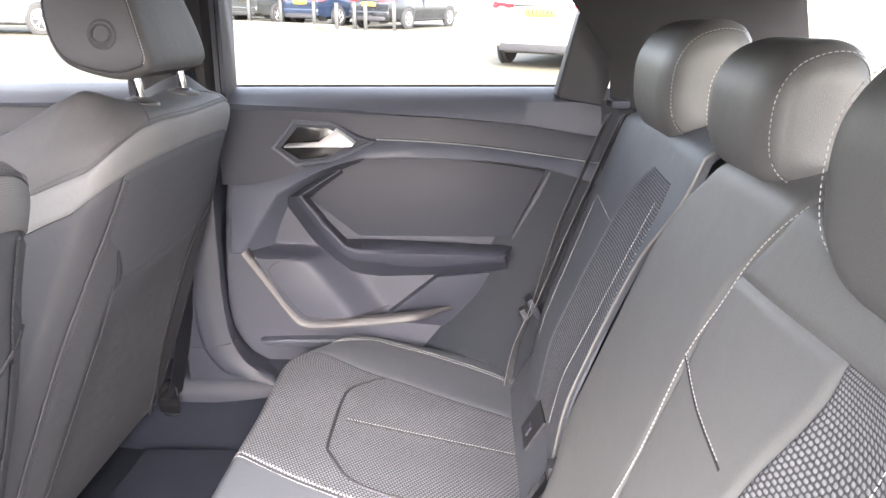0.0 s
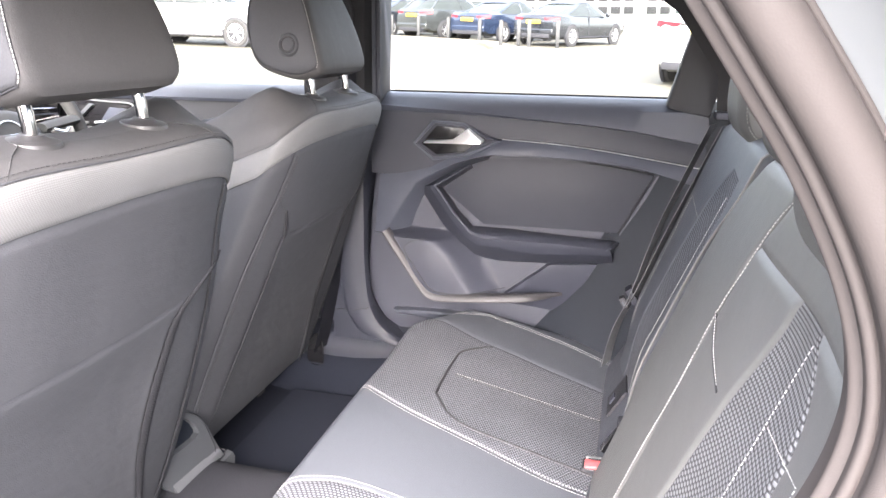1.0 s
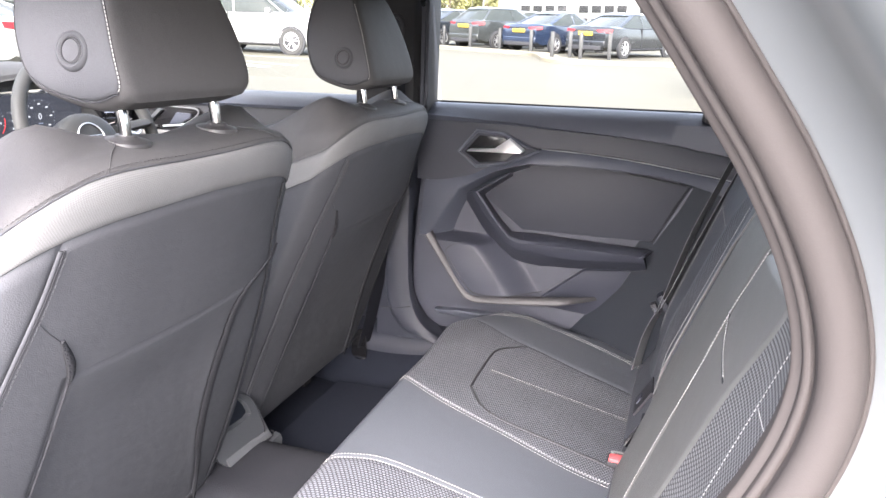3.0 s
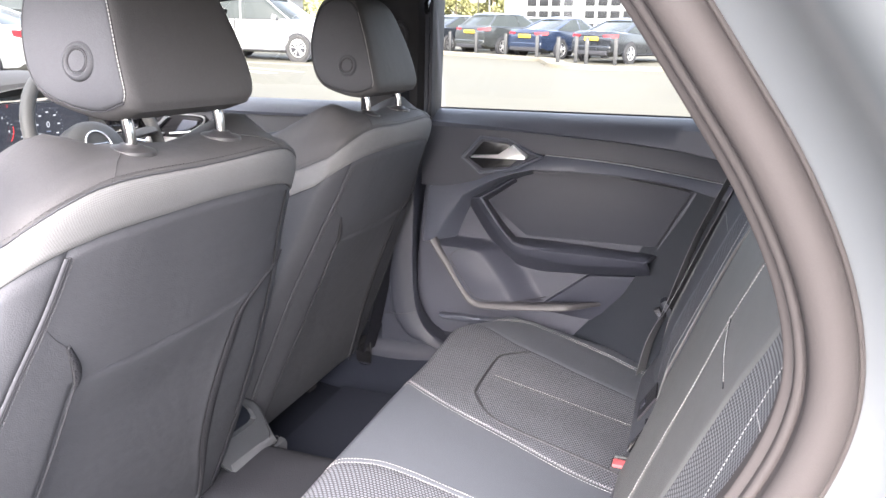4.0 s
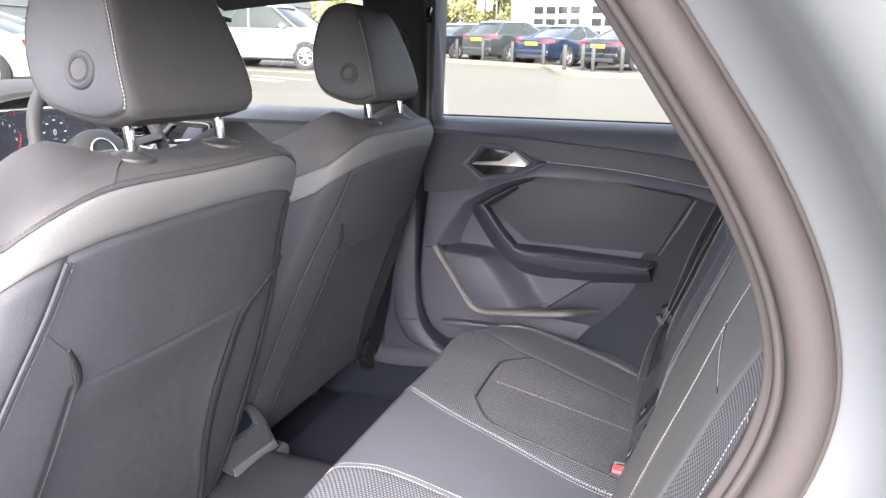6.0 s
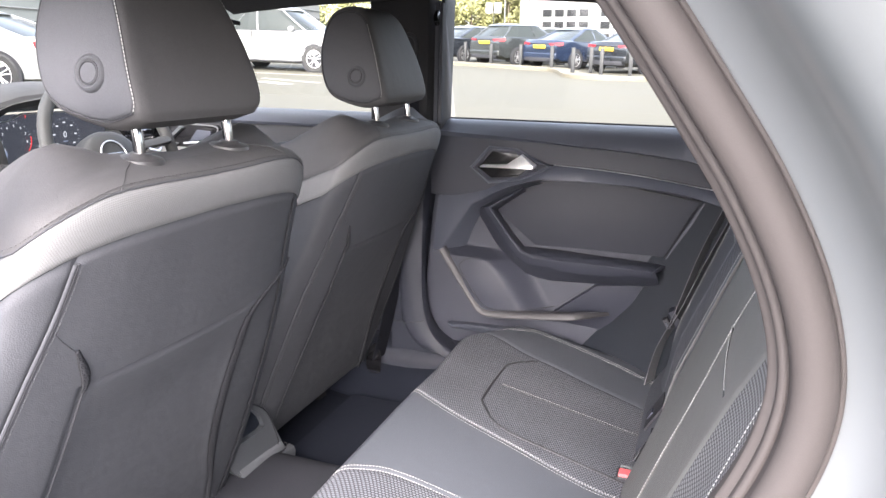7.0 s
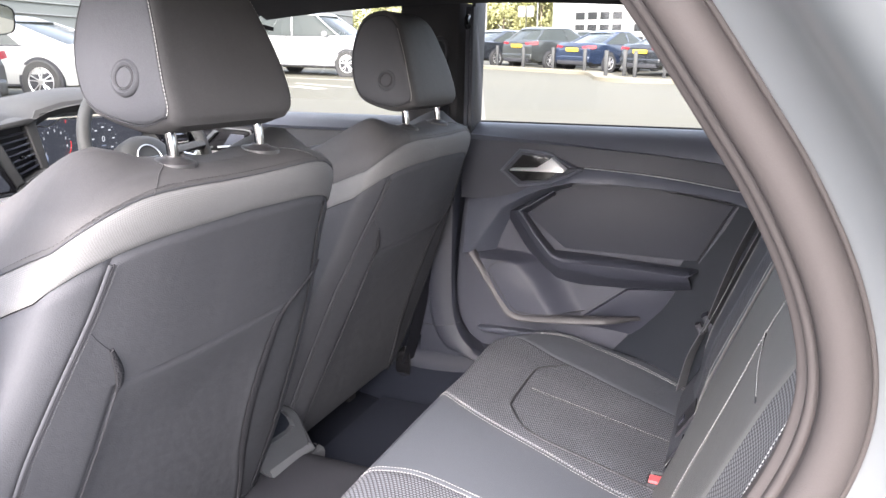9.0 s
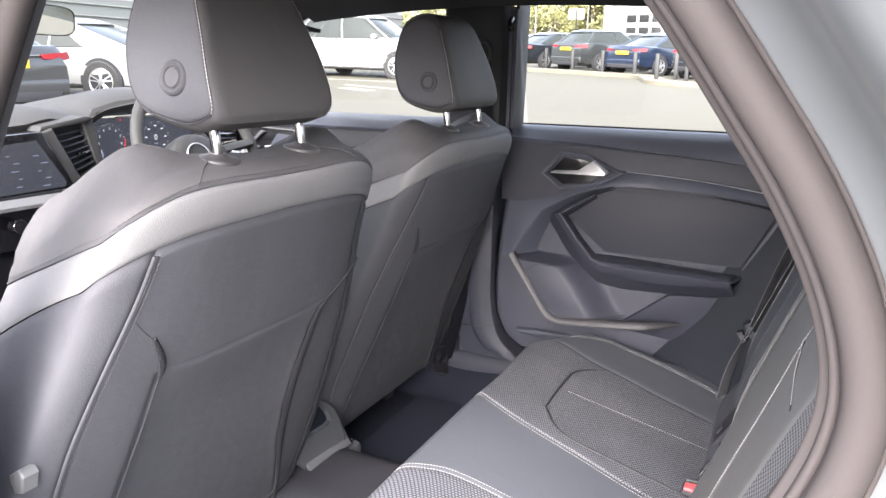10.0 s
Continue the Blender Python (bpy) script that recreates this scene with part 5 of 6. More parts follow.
rear_glass = structure("window_rear", loft_bm([[Vector((x, y, z)) for y in (-.60, -.3, 0, .3, .60)] for x, z in ((1.06, 1.285), (1.18, 1.12), (1.26, .95))]), SCREEN_GLASS, "clear rear window", "window")
rear_glass.visible_shadow = False
screen_glass = structure("window_windscreen", loft_bm([[Vector((x - .05 * (1 - (y / .66) ** 2), y, z)) for y in (-.62, -.3, 0, .3, .62)] for x, z in ((-.66, 1.275), (-1.0, 1.14), (-1.36, .985))]), SCREEN_GLASS, "clear windscreen", "window")
screen_glass.visible_shadow = False


def road_wheel(x, y):
    zc = ground_z(x, y) + .305
    sg = 1 if y > 0 else -1
    w = thing("road_wheel", x, y, zc - .305, "black tyre with a silver alloy rim under the car", "wheel", "road wheels")
    part("tyre", lathe_bm([(.20, -.09), (.29, -.09), (.305, -.06), (.305, .06), (.29, .09), (.20, .085), (.19, .02), (.001, .015)], (0, sg, 0), (x, y, zc), 32), RUBBER, w)
    bm = bmesh.new()
    for k in range(10):
        a = 2 * math.pi * k / 10
        tube_bm([(x + .03 * math.cos(a), y + sg * .06, zc + .03 * math.sin(a)), (x + .195 * math.cos(a), y + sg * .07, zc + .195 * math.sin(a))], .012, 5, bm=bm)
    part("rim", bm, ALU, w)


for wx in (-1.62, .93):
    for wy in (-.74, .74):
        road_wheel(wx, wy)


# ---- dashboard, steering wheel, mirror ----
dash = thing("dashboard", -1.0, 0, .75, "dark dashboard with displays and air vents", "dashboard")
def dash_z(y):
    return interp([(-.68, .99), (-.20, 1.0), (-.015, 1.010), (.039, 1.022), (.10, 1.012), (.144, 1.010), (.21, 1.040), (.343, 1.056), (.46, 1.050), (.56, 1.02), (.68, 1.0)], y)


top = [[Vector((x, y, dash_z(y) * k + (1 - k) * 1.0 + dz)) for y in [-.68 + 1.36 * k2 / 68 for k2 in range(69)]] for x, k, dz in ((-1.45, .0, -.02), (-1.25, .6, .0), (-1.08, 1.0, .008), (-1.02, 1.0, .004), (-.985, 1.0, -.004), (-.965, .9, -.016))]
part("dash_top", loft_bm(top, .02), DASH, dash, "grey soft-grained dashboard top")
part("dash_face", loft_bm([[Vector((x, y, z)) for y in (-.68, -.3, 0, .3, .68)] for x, z in ((-1.03, .99), (-1.02, .90), (-.95, .80), (-.96, .70), (-1.02, .55))], .02), PLASTIC_DARK, dash)
# central display, its frame and the pale strip below
part("screen_frame", face_plate([(-.32, .985), (-.012, .996), (.050, .872), (.052, .858), (-.32, .852)], -.905, -.95, .004), PIANO, dash)
part("centre_screen", face_plate([(-.31, .958), (-.030, .978), (.034, .878), (.030, .868), (-.31, .864)], -.9035, -.91, .001), DISPLAY, dash, "dark lit touch screen")
for k in range(5):
    for w in range(3):
        y0 = -.15 + .062 * w + .012 * (k % 2) - .004 * k
        part("screen_mark", box_bm(-.9032, -.9028, y0, y0 + .008 + .005 * ((k * 2 + w) % 3), .876 + .017 * k + .004 * (w % 2), .8777 + .017 * k + .004 * (w % 2)), BLUE_MARK, dash)
part("pale_strip", loft_bm([[(-.885, y, .834), (-.883, y, .842), (-.892, y, .858)] for y in (-.30, .055)], .01), ALU, dash, "satin aluminium strip")
part("climate_panel", loft_bm([[(-.925, y, .74), (-.92, y, .835)] for y in (-.30, .12)], .01), PIANO, dash)
for y in (-.098, .06):
    part("climate_knob", lathe_bm([(.0155, 0), (.0155, .020), (.013, .024), (.001, .025)], (1, 0, 0), (-.915, y, .797), 20), PIANO, dash, "black rotary knob with a chrome ring")
    part("knob_ring", tube_bm([(-.892, y + .0145 * math.cos(2 * math.pi * k / 24), .797 + .0145 * math.sin(2 * math.pi * k / 24)) for k in range(24)], .0016, 6, closed=True), CHROME, dash)
# vent between screen and instruments
vent_body = part("air_vent", face_plate([(.004, .998), (.112, 1.010), (.148, .903), (.066, .874)], -.945, -.98, 0), PLASTIC_DARK, dash)
for k in range(7):
    t = (k + .6) / 7.4
    yl, zl, yr, zr = lerp(.064, .014, t), lerp(.882, .990, t), lerp(.142, .110, t), lerp(.908, 1.002, t)
    part("vent_slat", tube_bm([(-.933, yl, zl), (-.931, lerp(yl, yr, .5), lerp(zl, zr, .5)), (-.935, yr, zr)], .0042, 6, flat=.5), PLASTIC, vent_body)
part("vent_tab", box_bm(-.930, -.922, .085, .108, .932, .940, .001), CHROME, vent_body)
part("vent_frame", face_plate([(-.012, .993), (.016, 1.001), (.078, .880), (.052, .868)], -.908, -.95, .005, 3), DASH, dash)
part("vent_frame", face_plate([(.104, 1.014), (.134, 1.020), (.158, .905), (.140, .897)], -.925, -.97, .005, 3), DASH, dash)
part("vent_frame", face_plate([(-.012, .993), (-.004, 1.006), (.112, 1.024), (.134, 1.020), (.108, 1.008), (.016, .999)], -.918, -.97, .004, 2), DASH, dash)
part("vent_frame", face_plate([(.052, .868), (.078, .880), (.142, .905), (.156, .900), (.150, .886), (.064, .852)], -.910, -.96, .004, 2), DASH, dash)
# instrument display
part("binnacle", loft_bm([[(-.955, y, z) for y, z in ((.148, .90), (.146, .985), (.170, 1.028), (.24, 1.043), (.36, 1.052), (.48, 1.043), (.55, 1.0), (.56, .90))], [(-1.01, y, z) for y, z in ((.160, .90), (.162, .975), (.19, 1.012), (.25, 1.026), (.36, 1.034), (.47, 1.024), (.53, .985), (.54, .90))]], .012), DASH, dash)
part("instrument_screen", loft_bm([[(-1.0, y, .885) for y in (.165, .53)], [(-1.005, y, 1.01) for y in (.165, .53)]], .004), DISPLAY, dash, "dark digital instrument display")
part("binnacle_edge", tube_bm([(-.996, .171, 1.000), (-.994, .216, .994), (-.994, .226, .996), (-.994, .262, 1.011), (-.994, .45, 1.009), (-.994, .49, .996), (-.996, .525, .995)], .0022, 6), ALU, dash)
for cy, turn in ((.237, 1), (.387, 0)):
    for k in range(27):
        a = radians(225 - 10 * k)
        big = k % 3 == 0
        c, w = Vector((-.9963, cy + .0465 * math.cos(a), .948 + .0465 * math.sin(a))), Vector((0, math.cos(a), math.sin(a)))
        part("dial_mark", tube_bm([c, c - w * (.0042 if big else .0022)], .0005, 4), WHITE_MARK if big else BLUE_MARK, dash)
    if turn:
        for k in range(8):
            a = radians(215 - 32 * k)
            figure(str(k + 1), .0095, (-.9960, cy + .035 * math.cos(a), .948 + .035 * math.sin(a)), WHITE_MARK, dash)
    else:
        for k in range(7):
            a = radians(215 - 42 * k)
            part("dial_bar", box_bm(-.9965, -.9960, cy + .034 * math.cos(a) - .004, cy + .034 * math.cos(a) + .004, .948 + .034 * math.sin(a) - .0017, .948 + .034 * math.sin(a) + .0017), WHITE_MARK, dash)
figure("0", .022, (-.9960, .387, .950), WHITE_MARK, dash)
part("dial_bar", box_bm(-.9965, -.996, .380, .394, .932, .9345), BLUE_MARK, dash)
part("dial_mark", tube_bm([(-.995, .237 + .046 * math.cos(radians(a)), .948 + .046 * math.sin(radians(a))) for a in range(-40, 10, 6)], .0010, 5), RED_MARK, dash)
part("dial_gauge", lathe_bm([(.014, 0), (.014, .0004)], (1, 0, 0), (-.9968, .200, .917), 12), BLUE_MARK, dash)
part("dial_needle", box_bm(-.9965, -.996, .2735, .2755, 1.000, 1.008), RED_MARK, dash)
for k, w in enumerate((.020, .012, .016, .010)):
    part("dial_bar", box_bm(-.9965, -.996, .303, .303 + w, .906 + .019 * k, .9105 + .019 * k), WHITE_MARK, dash)
part("door_side_vent", face_plate([(.535, .988), (.665, .975), (.66, .925), (.56, .918)], -.955, -.975, .004), PIANO, dash)
for k in range(3):
    part("vent_slat", tube_bm([(-.953, .552 + .006 * k, .935 + .015 * k), (-.953, .655, .930 + .015 * k)], .0022, 6), CHROME if k == 1 else PLASTIC, dash)
part("door_vent_frame", tube_bm([(-.952, .540, .986), (-.952, .566, .918), (-.952, .660, .924)], .0028, 6), CHROME, dash)

wheel = thing("steering_wheel", -.78, .35, .93, "black leather steering wheel with a round metal badge", "steering wheel")
TILT = Matrix.Translation((-.785, .342, .925)) @ Matrix.Rotation(radians(-22), 4, "Y")


def tilt(pts):
    return [TILT @ Vector(p) for p in pts]


rim_pts = tilt([(0, .192 * math.cos(2 * math.pi * k / 48), .192 * math.sin(2 * math.pi * k / 48) if math.sin(2 * math.pi * k / 48) > -.86 else -.162) for k in range(48)])
part("rim", tube_bm(rim_pts, .0155, 12, closed=True), WHEEL_HIDE, wheel)
hub_rings = []
for rr, h in ((.084, -.03), (.088, .0), (.082, .016), (.066, .026), (.042, .031), (.001, .032)):
    hub_rings.append(tilt([(h, -.030 + rr * 1.0 * math.cos(2 * math.pi * k / 28), rr * .80 * math.sin(2 * math.pi * k / 28) - .020) for k in range(28)]))
part("hub", grid_bm(hub_rings, closed_u=True), WHEEL_HIDE, wheel)
for sg in (-1, 1):
    part("spoke", tube_bm(tilt([(.0, sg * .07, .0), (.004, sg * .12, .004), (.0, sg * .178, .010)]), .022, 8, flat=.55), WHEEL_HIDE, wheel)
    part("spoke_trim", tube_bm(tilt([(.020, sg * .085, -.012), (.016, sg * .12, -.02), (.014, sg * .135, -.012)]), .004, 6), ALU, wheel)
part("spoke", tube_bm(tilt([(.0, 0, -.06), (.0, 0, -.16)]), .02, 8, flat=.55), WHEEL_HIDE, wheel)
part("badge_ring", tube_bm(tilt([(.0325, -.045 + .038 * math.cos(2 * math.pi * k / 32), .036 * math.sin(2 * math.pi * k / 32) - .018) for k in range(32)]), .0016, 6, closed=True), ALU, wheel)
for k in range(4):
    part("badge_loop", tube_bm(tilt([(.0355, -.0645 + .013 * k + .0085 * math.cos(2 * math.pi * q / 20), -.022 + .0085 * math.sin(2 * math.pi * q / 20)) for q in range(20)]), .0013, 6, closed=True), CHROME, wheel)
part("column_stalk", tube_bm([(-.84, .25, .93), (-.83, .20, .925), (-.825, .17, .92)], .010, 8), PLASTIC, wheel)

mirror = thing("interior_mirror", -.80, -.04, 1.20, "frameless interior mirror at the windscreen", "mirror")
mo = [(0, .100 * math.copysign(abs(math.cos(a)) ** .45, math.cos(a)), .031 * math.copysign(abs(math.sin(a)) ** .5, math.sin(a))) for a in [2 * math.pi * k / 40 for k in range(40)]]
MT = Matrix.Translation((-.80, -.058, 1.230)) @ Matrix.Rotation(radians(15), 4, "Z") @ Matrix.Rotation(radians(4), 4, "Y")
part("mirror_case", grid_bm([[MT @ Vector((x, p[1] * sc, p[2] * sc)) for p in mo] for x, sc in ((-.03, .0001), (-.03, .55), (-.016, .95), (-.003, 1.0), (.001, .985))], closed_u=True), PLASTIC_DARK, mirror)
MIRROR = node_mat("mirror_silver", (0.85, 0.86, 0.85), 0.02, 1.0, 0, 300, 0, 300, 0.0, 5)
part("mirror_glass", grid_bm([[MT @ Vector((.0015, p[1] * sc, p[2] * sc)) for p in mo] for sc in (.925, .5, .0001)], closed_u=True), MIRROR, mirror)
part("mirror_foot", tube_bm([MT @ Vector((-.02, 0, .01)), Vector((-.86, -.03, 1.27))], .012, 8), PLASTIC_DARK, mirror)

# windscreen pillars and glass
for sg in (-1, 1):
    pp = spline([(-.50, sg * .63, 1.350), (-.66, sg * .635, 1.305), (-.82, sg * .66, 1.205), (-1.08, sg * .70, 1.07), (-1.35, sg * .73, .96)], 5)
    structure("trim_windscreen_pillar", tube_bm(pp, .035, 10, flat=.7), HEADLINER, "dark trim of the windscreen pillar", "pillar trim")
structure("trim_windscreen_top", loft_bm([[Vector((x, y, z + .04 * (1 - (y / .62) ** 2))) for y in (-.62, -.3, 0, .3, .62)] for x, z in ((-.60, 1.235), (-.66, 1.24), (-.70, 1.26))], .01), HEADLINER, "black headliner edge above the windscreen", "headliner")
structure("car_bonnet", loft_bm([[Vector((x, y, z - .06 * (y / .8) ** 2)) for y in (-.8, -.4, 0, .4, .8)] for x, z in ((-1.38, .98), (-1.7, .93), (-2.1, .82), (-2.25, .6))], .006), PAINT, "silver painted bonnet", "bonnet")
structure("car_body_front_left", loft_bm([[Vector((x, y, z)) for x in (-2.2, -1.3, -.10)] for y, z in ((-.80, .99), (-.87, .66), (-.84, .30))], .006), PAINT, "silver painted front wing and closed front door", "car body")
structure("car_body_sill_left", box_bm(-.15, .36, -.82, -.60, .26, .335, .012, 3), PAINT, "silver painted door sill", "car body")

# ---- seat belts ----
def strap(points, width, side, thick=.0016):
    side = Vector(side).normalized() * (width / 2)
    pts = spline(points, 8)
    return loft_bm([[p - side for p in pts], [p + side for p in pts]], thick)


belt = thing("rear_seat_belt", .6, .6, .42, "black rear seat belt hanging beside the seat", "seat belt", "seat belts")
for k in (0, 1):
    part("webbing", strap([(.713 - .022 * k, .620 + .02 * k, .965), (.668 - .022 * k, .620 + .02 * k, .85), (.624 - .020 * k, .618 + .014 * k, .74), (.572 - .008 * k, .614 + .006 * k, .60), (.556 - .004 * k, .612, .565)], .042, (.42, 1, 0)), REAR_BELT, belt)
part("webbing", strap([(.552, .622, .560), (.532, .622, .51), (.520, .624, .46), (.512, .62, .41)], .042, (.5, 1, .1)), REAR_BELT, belt)
part("belt_tongue", plate_bm([(.542, .594), (.554, .603), (.580, .562), (.583, .551), (.574, .547), (.557, .570)], .602, .634, .004), PLASTIC_MID, belt)
part("tongue_plate", plate_bm([(.530, .573), (.541, .578), (.553, .557), (.543, .548)], .608, .628, .002), PLASTIC_DARK, belt)
part("tongue_slot", plate_bm([(.536, .568), (.540, .570), (.546, .559), (.542, .556)], .6065, .612, .0005), PLASTIC_LIGHT, belt)
part("belt_outlet", box_bm(.695, .73, .635, .69, .975, .99, .004), PLASTIC, belt)
fb = thing("front_seat_belt", -.2, .69, .30, "black front seat belt on the pillar", "seat belt", "seat belts")
part("webbing", strap([(-.103, .650, .92), (-.132, .652, .75), (-.163, .653, .60), (-.194, .654, .45), (-.222, .655, .34)], .047, (.42, 1, .2)), BELT, fb)
part("anchor_cover", loft_bm([[(-.232 + w * k, y, z) for k in (-1, -.8, .8, 1)] for w, y, z in ((.010, .668, .378), (.016, .650, .368), (.021, .642, .345), (.022, .641, .318), (.019, .648, .300), (.017, .668, .294))], .008), PIANO, fb, "black plastic anchor cover")
part("anchor_edge", tube_bm([(-.250, .646, .303), (-.23, .641, .300), (-.212, .646, .303)], .0016, 6), CHROME, fb, "bright metal edge")
part("shoulder_ring", tube_bm([(-.135 + .02 * math.cos(2 * math.pi * k / 16), .665, 1.185 + .03 * math.sin(2 * math.pi * k / 16)) for k in range(16)], .006, 8, closed=True), PLASTIC_DARK, fb)
part("webbing", strap([(-.135, .662, 1.17), (-.13, .66, 1.05), (-.115, .655, .92)], .044, (1, .2, .3)), BELT, fb)


def buckle(x, y, z, label):
    b = thing("belt_buckle", x, y, z - .06, label, "belt buckle", "belt buckles")
    part("buckle_body", box_bm(x - .030, x + .030, y - .019, y + .019, z - .09, z + .001, .005, 3), PLASTIC_DARK, b)
    part("release_button", box_bm(x - .0255, x + .0255, y - .017, y + .006, z - .004, z + .006, .003, 2), RED, b, "red press button")
    part("buckle_rim", box_bm(x - .024, x + .024, y + .008, y + .0165, z - .004, z + .0075, .003, 2), CONSOLE_PALE, b, "grey plastic lip of the buckle")
    part("tongue_slot", box_bm(x - .019, x + .019, y + .0062, y + .0078, z - .004, z + .0068), PLASTIC_DARK, b)
    return b


buckle(.520, .180, .412, "black belt buckle with a red release button on the bench")
cb = thing("centre_belt_tongue", .54, .165, .46, "black belt stalk with a steel tongue between the seats", "seat belt", "seat belts")
part("webbing", strap([(.585, .155, .56), (.572, .158, .53), (.557, .162, .51)], .03, (.2, 1, 0)), BELT, cb)
part("tongue_grip", box_bm(.544, .568, .150, .178, .488, .516, .006, 2), PLASTIC_DARK, cb)
part("tongue_plate", plate_bm([(.519, .455), (.526, .450), (.552, .487), (.543, .494)], .156, .174, .001), CHROME, cb, "steel belt tongue")
iso = thing("child_seat_anchor_cover", .515, .36, .46, "black plastic child seat anchor cover in the seat gap", "anchor cover")
part("cover", loft_bm([[Vector((.5245, y, .434)), Vector((.556, y, .4885))] for y in (.322, .345, .375, .398)], .005), PLASTIC_DARK, iso)
part("slot", loft_bm([[Vector((.5275, y, .446)), Vector((.536, y, .461))] for y in (.350, .372)], .003), PLASTIC, iso)
structure("trim_seat_gap", loft_bm([[Vector((.498 + dx, y, .400)), Vector((.515 + dx, y, .434)), Vector((.552 + dx, y, .498))] for y, dx in ((-.58, 0), (-.3, 0), (0, 0), (.12, .006), (.17, .015), (.3, .016), (.60, .016))], .008), LEATHER, "black leather panel between cushion and backrest", "seat trim")
hook = thing("coat_hook", -.06, .67, 1.24, "small black coat hook on the pillar", "hook")
part("hook", tube_bm([(-.062, .668, 1.266), (-.061, .656, 1.258), (-.060, .654, 1.246), (-.060, .662, 1.240)], .007, 8), PIANO, hook)

# ---- parked cars ----
CAR_GLASS = node_mat("dark_car_glass", (0.026, 0.030, 0.028), 0.16, 0, 0, 300, 0, 300, 0.1, 2, spec=0.18)
TYRE = node_mat("tyre_rubber", (0.02, 0.02, 0.02), 0.8, 0, 0.2, 200)
TAIL = node_mat("red_tail_lamp", (0.22, 0.010, 0.014), 0.5, 0, 0, 300, 0, 300, 0.1, 5, spec=0.2)
LAMP = node_mat("clear_lamp", (0.6, 0.62, 0.65), 0.15, 0.3, 0, 300, 0, 300, 0.1, 5)
YELLOW = node_mat("yellow_plate", (0.42, 0.30, 0.02), 0.5, 0, 0, 300, 0, 300, 0.05, 5)
SHAPES = {  # rear and front of belt line, rear glass foot, roof rear, roof front, screen foot, roof height, belt height
    "saloon": dict(L=4.70, W=1.84, H=1.40, wb=2.82, rear=.98, glass=-1.72, roof_r=-.75, roof_f=.25, screen=1.12, belt=.96),
    "hatch": dict(L=4.45, W=1.85, H=1.50, wb=2.68, rear=1.06, glass=-1.98, roof_r=-1.45, roof_f=.25, screen=1.15, belt=1.04),
    "suv": dict(L=4.90, W=1.92, H=1.74, wb=3.02, rear=1.10, glass=-2.12, roof_r=-1.70, roof_f=.35, screen=1.25, belt=1.14),
    "coupe": dict(L=4.24, W=1.86, H=1.38, wb=2.52, rear=.96, glass=-1.72, roof_r=-.60, roof_f=.10, screen=1.0, belt=.95),
}


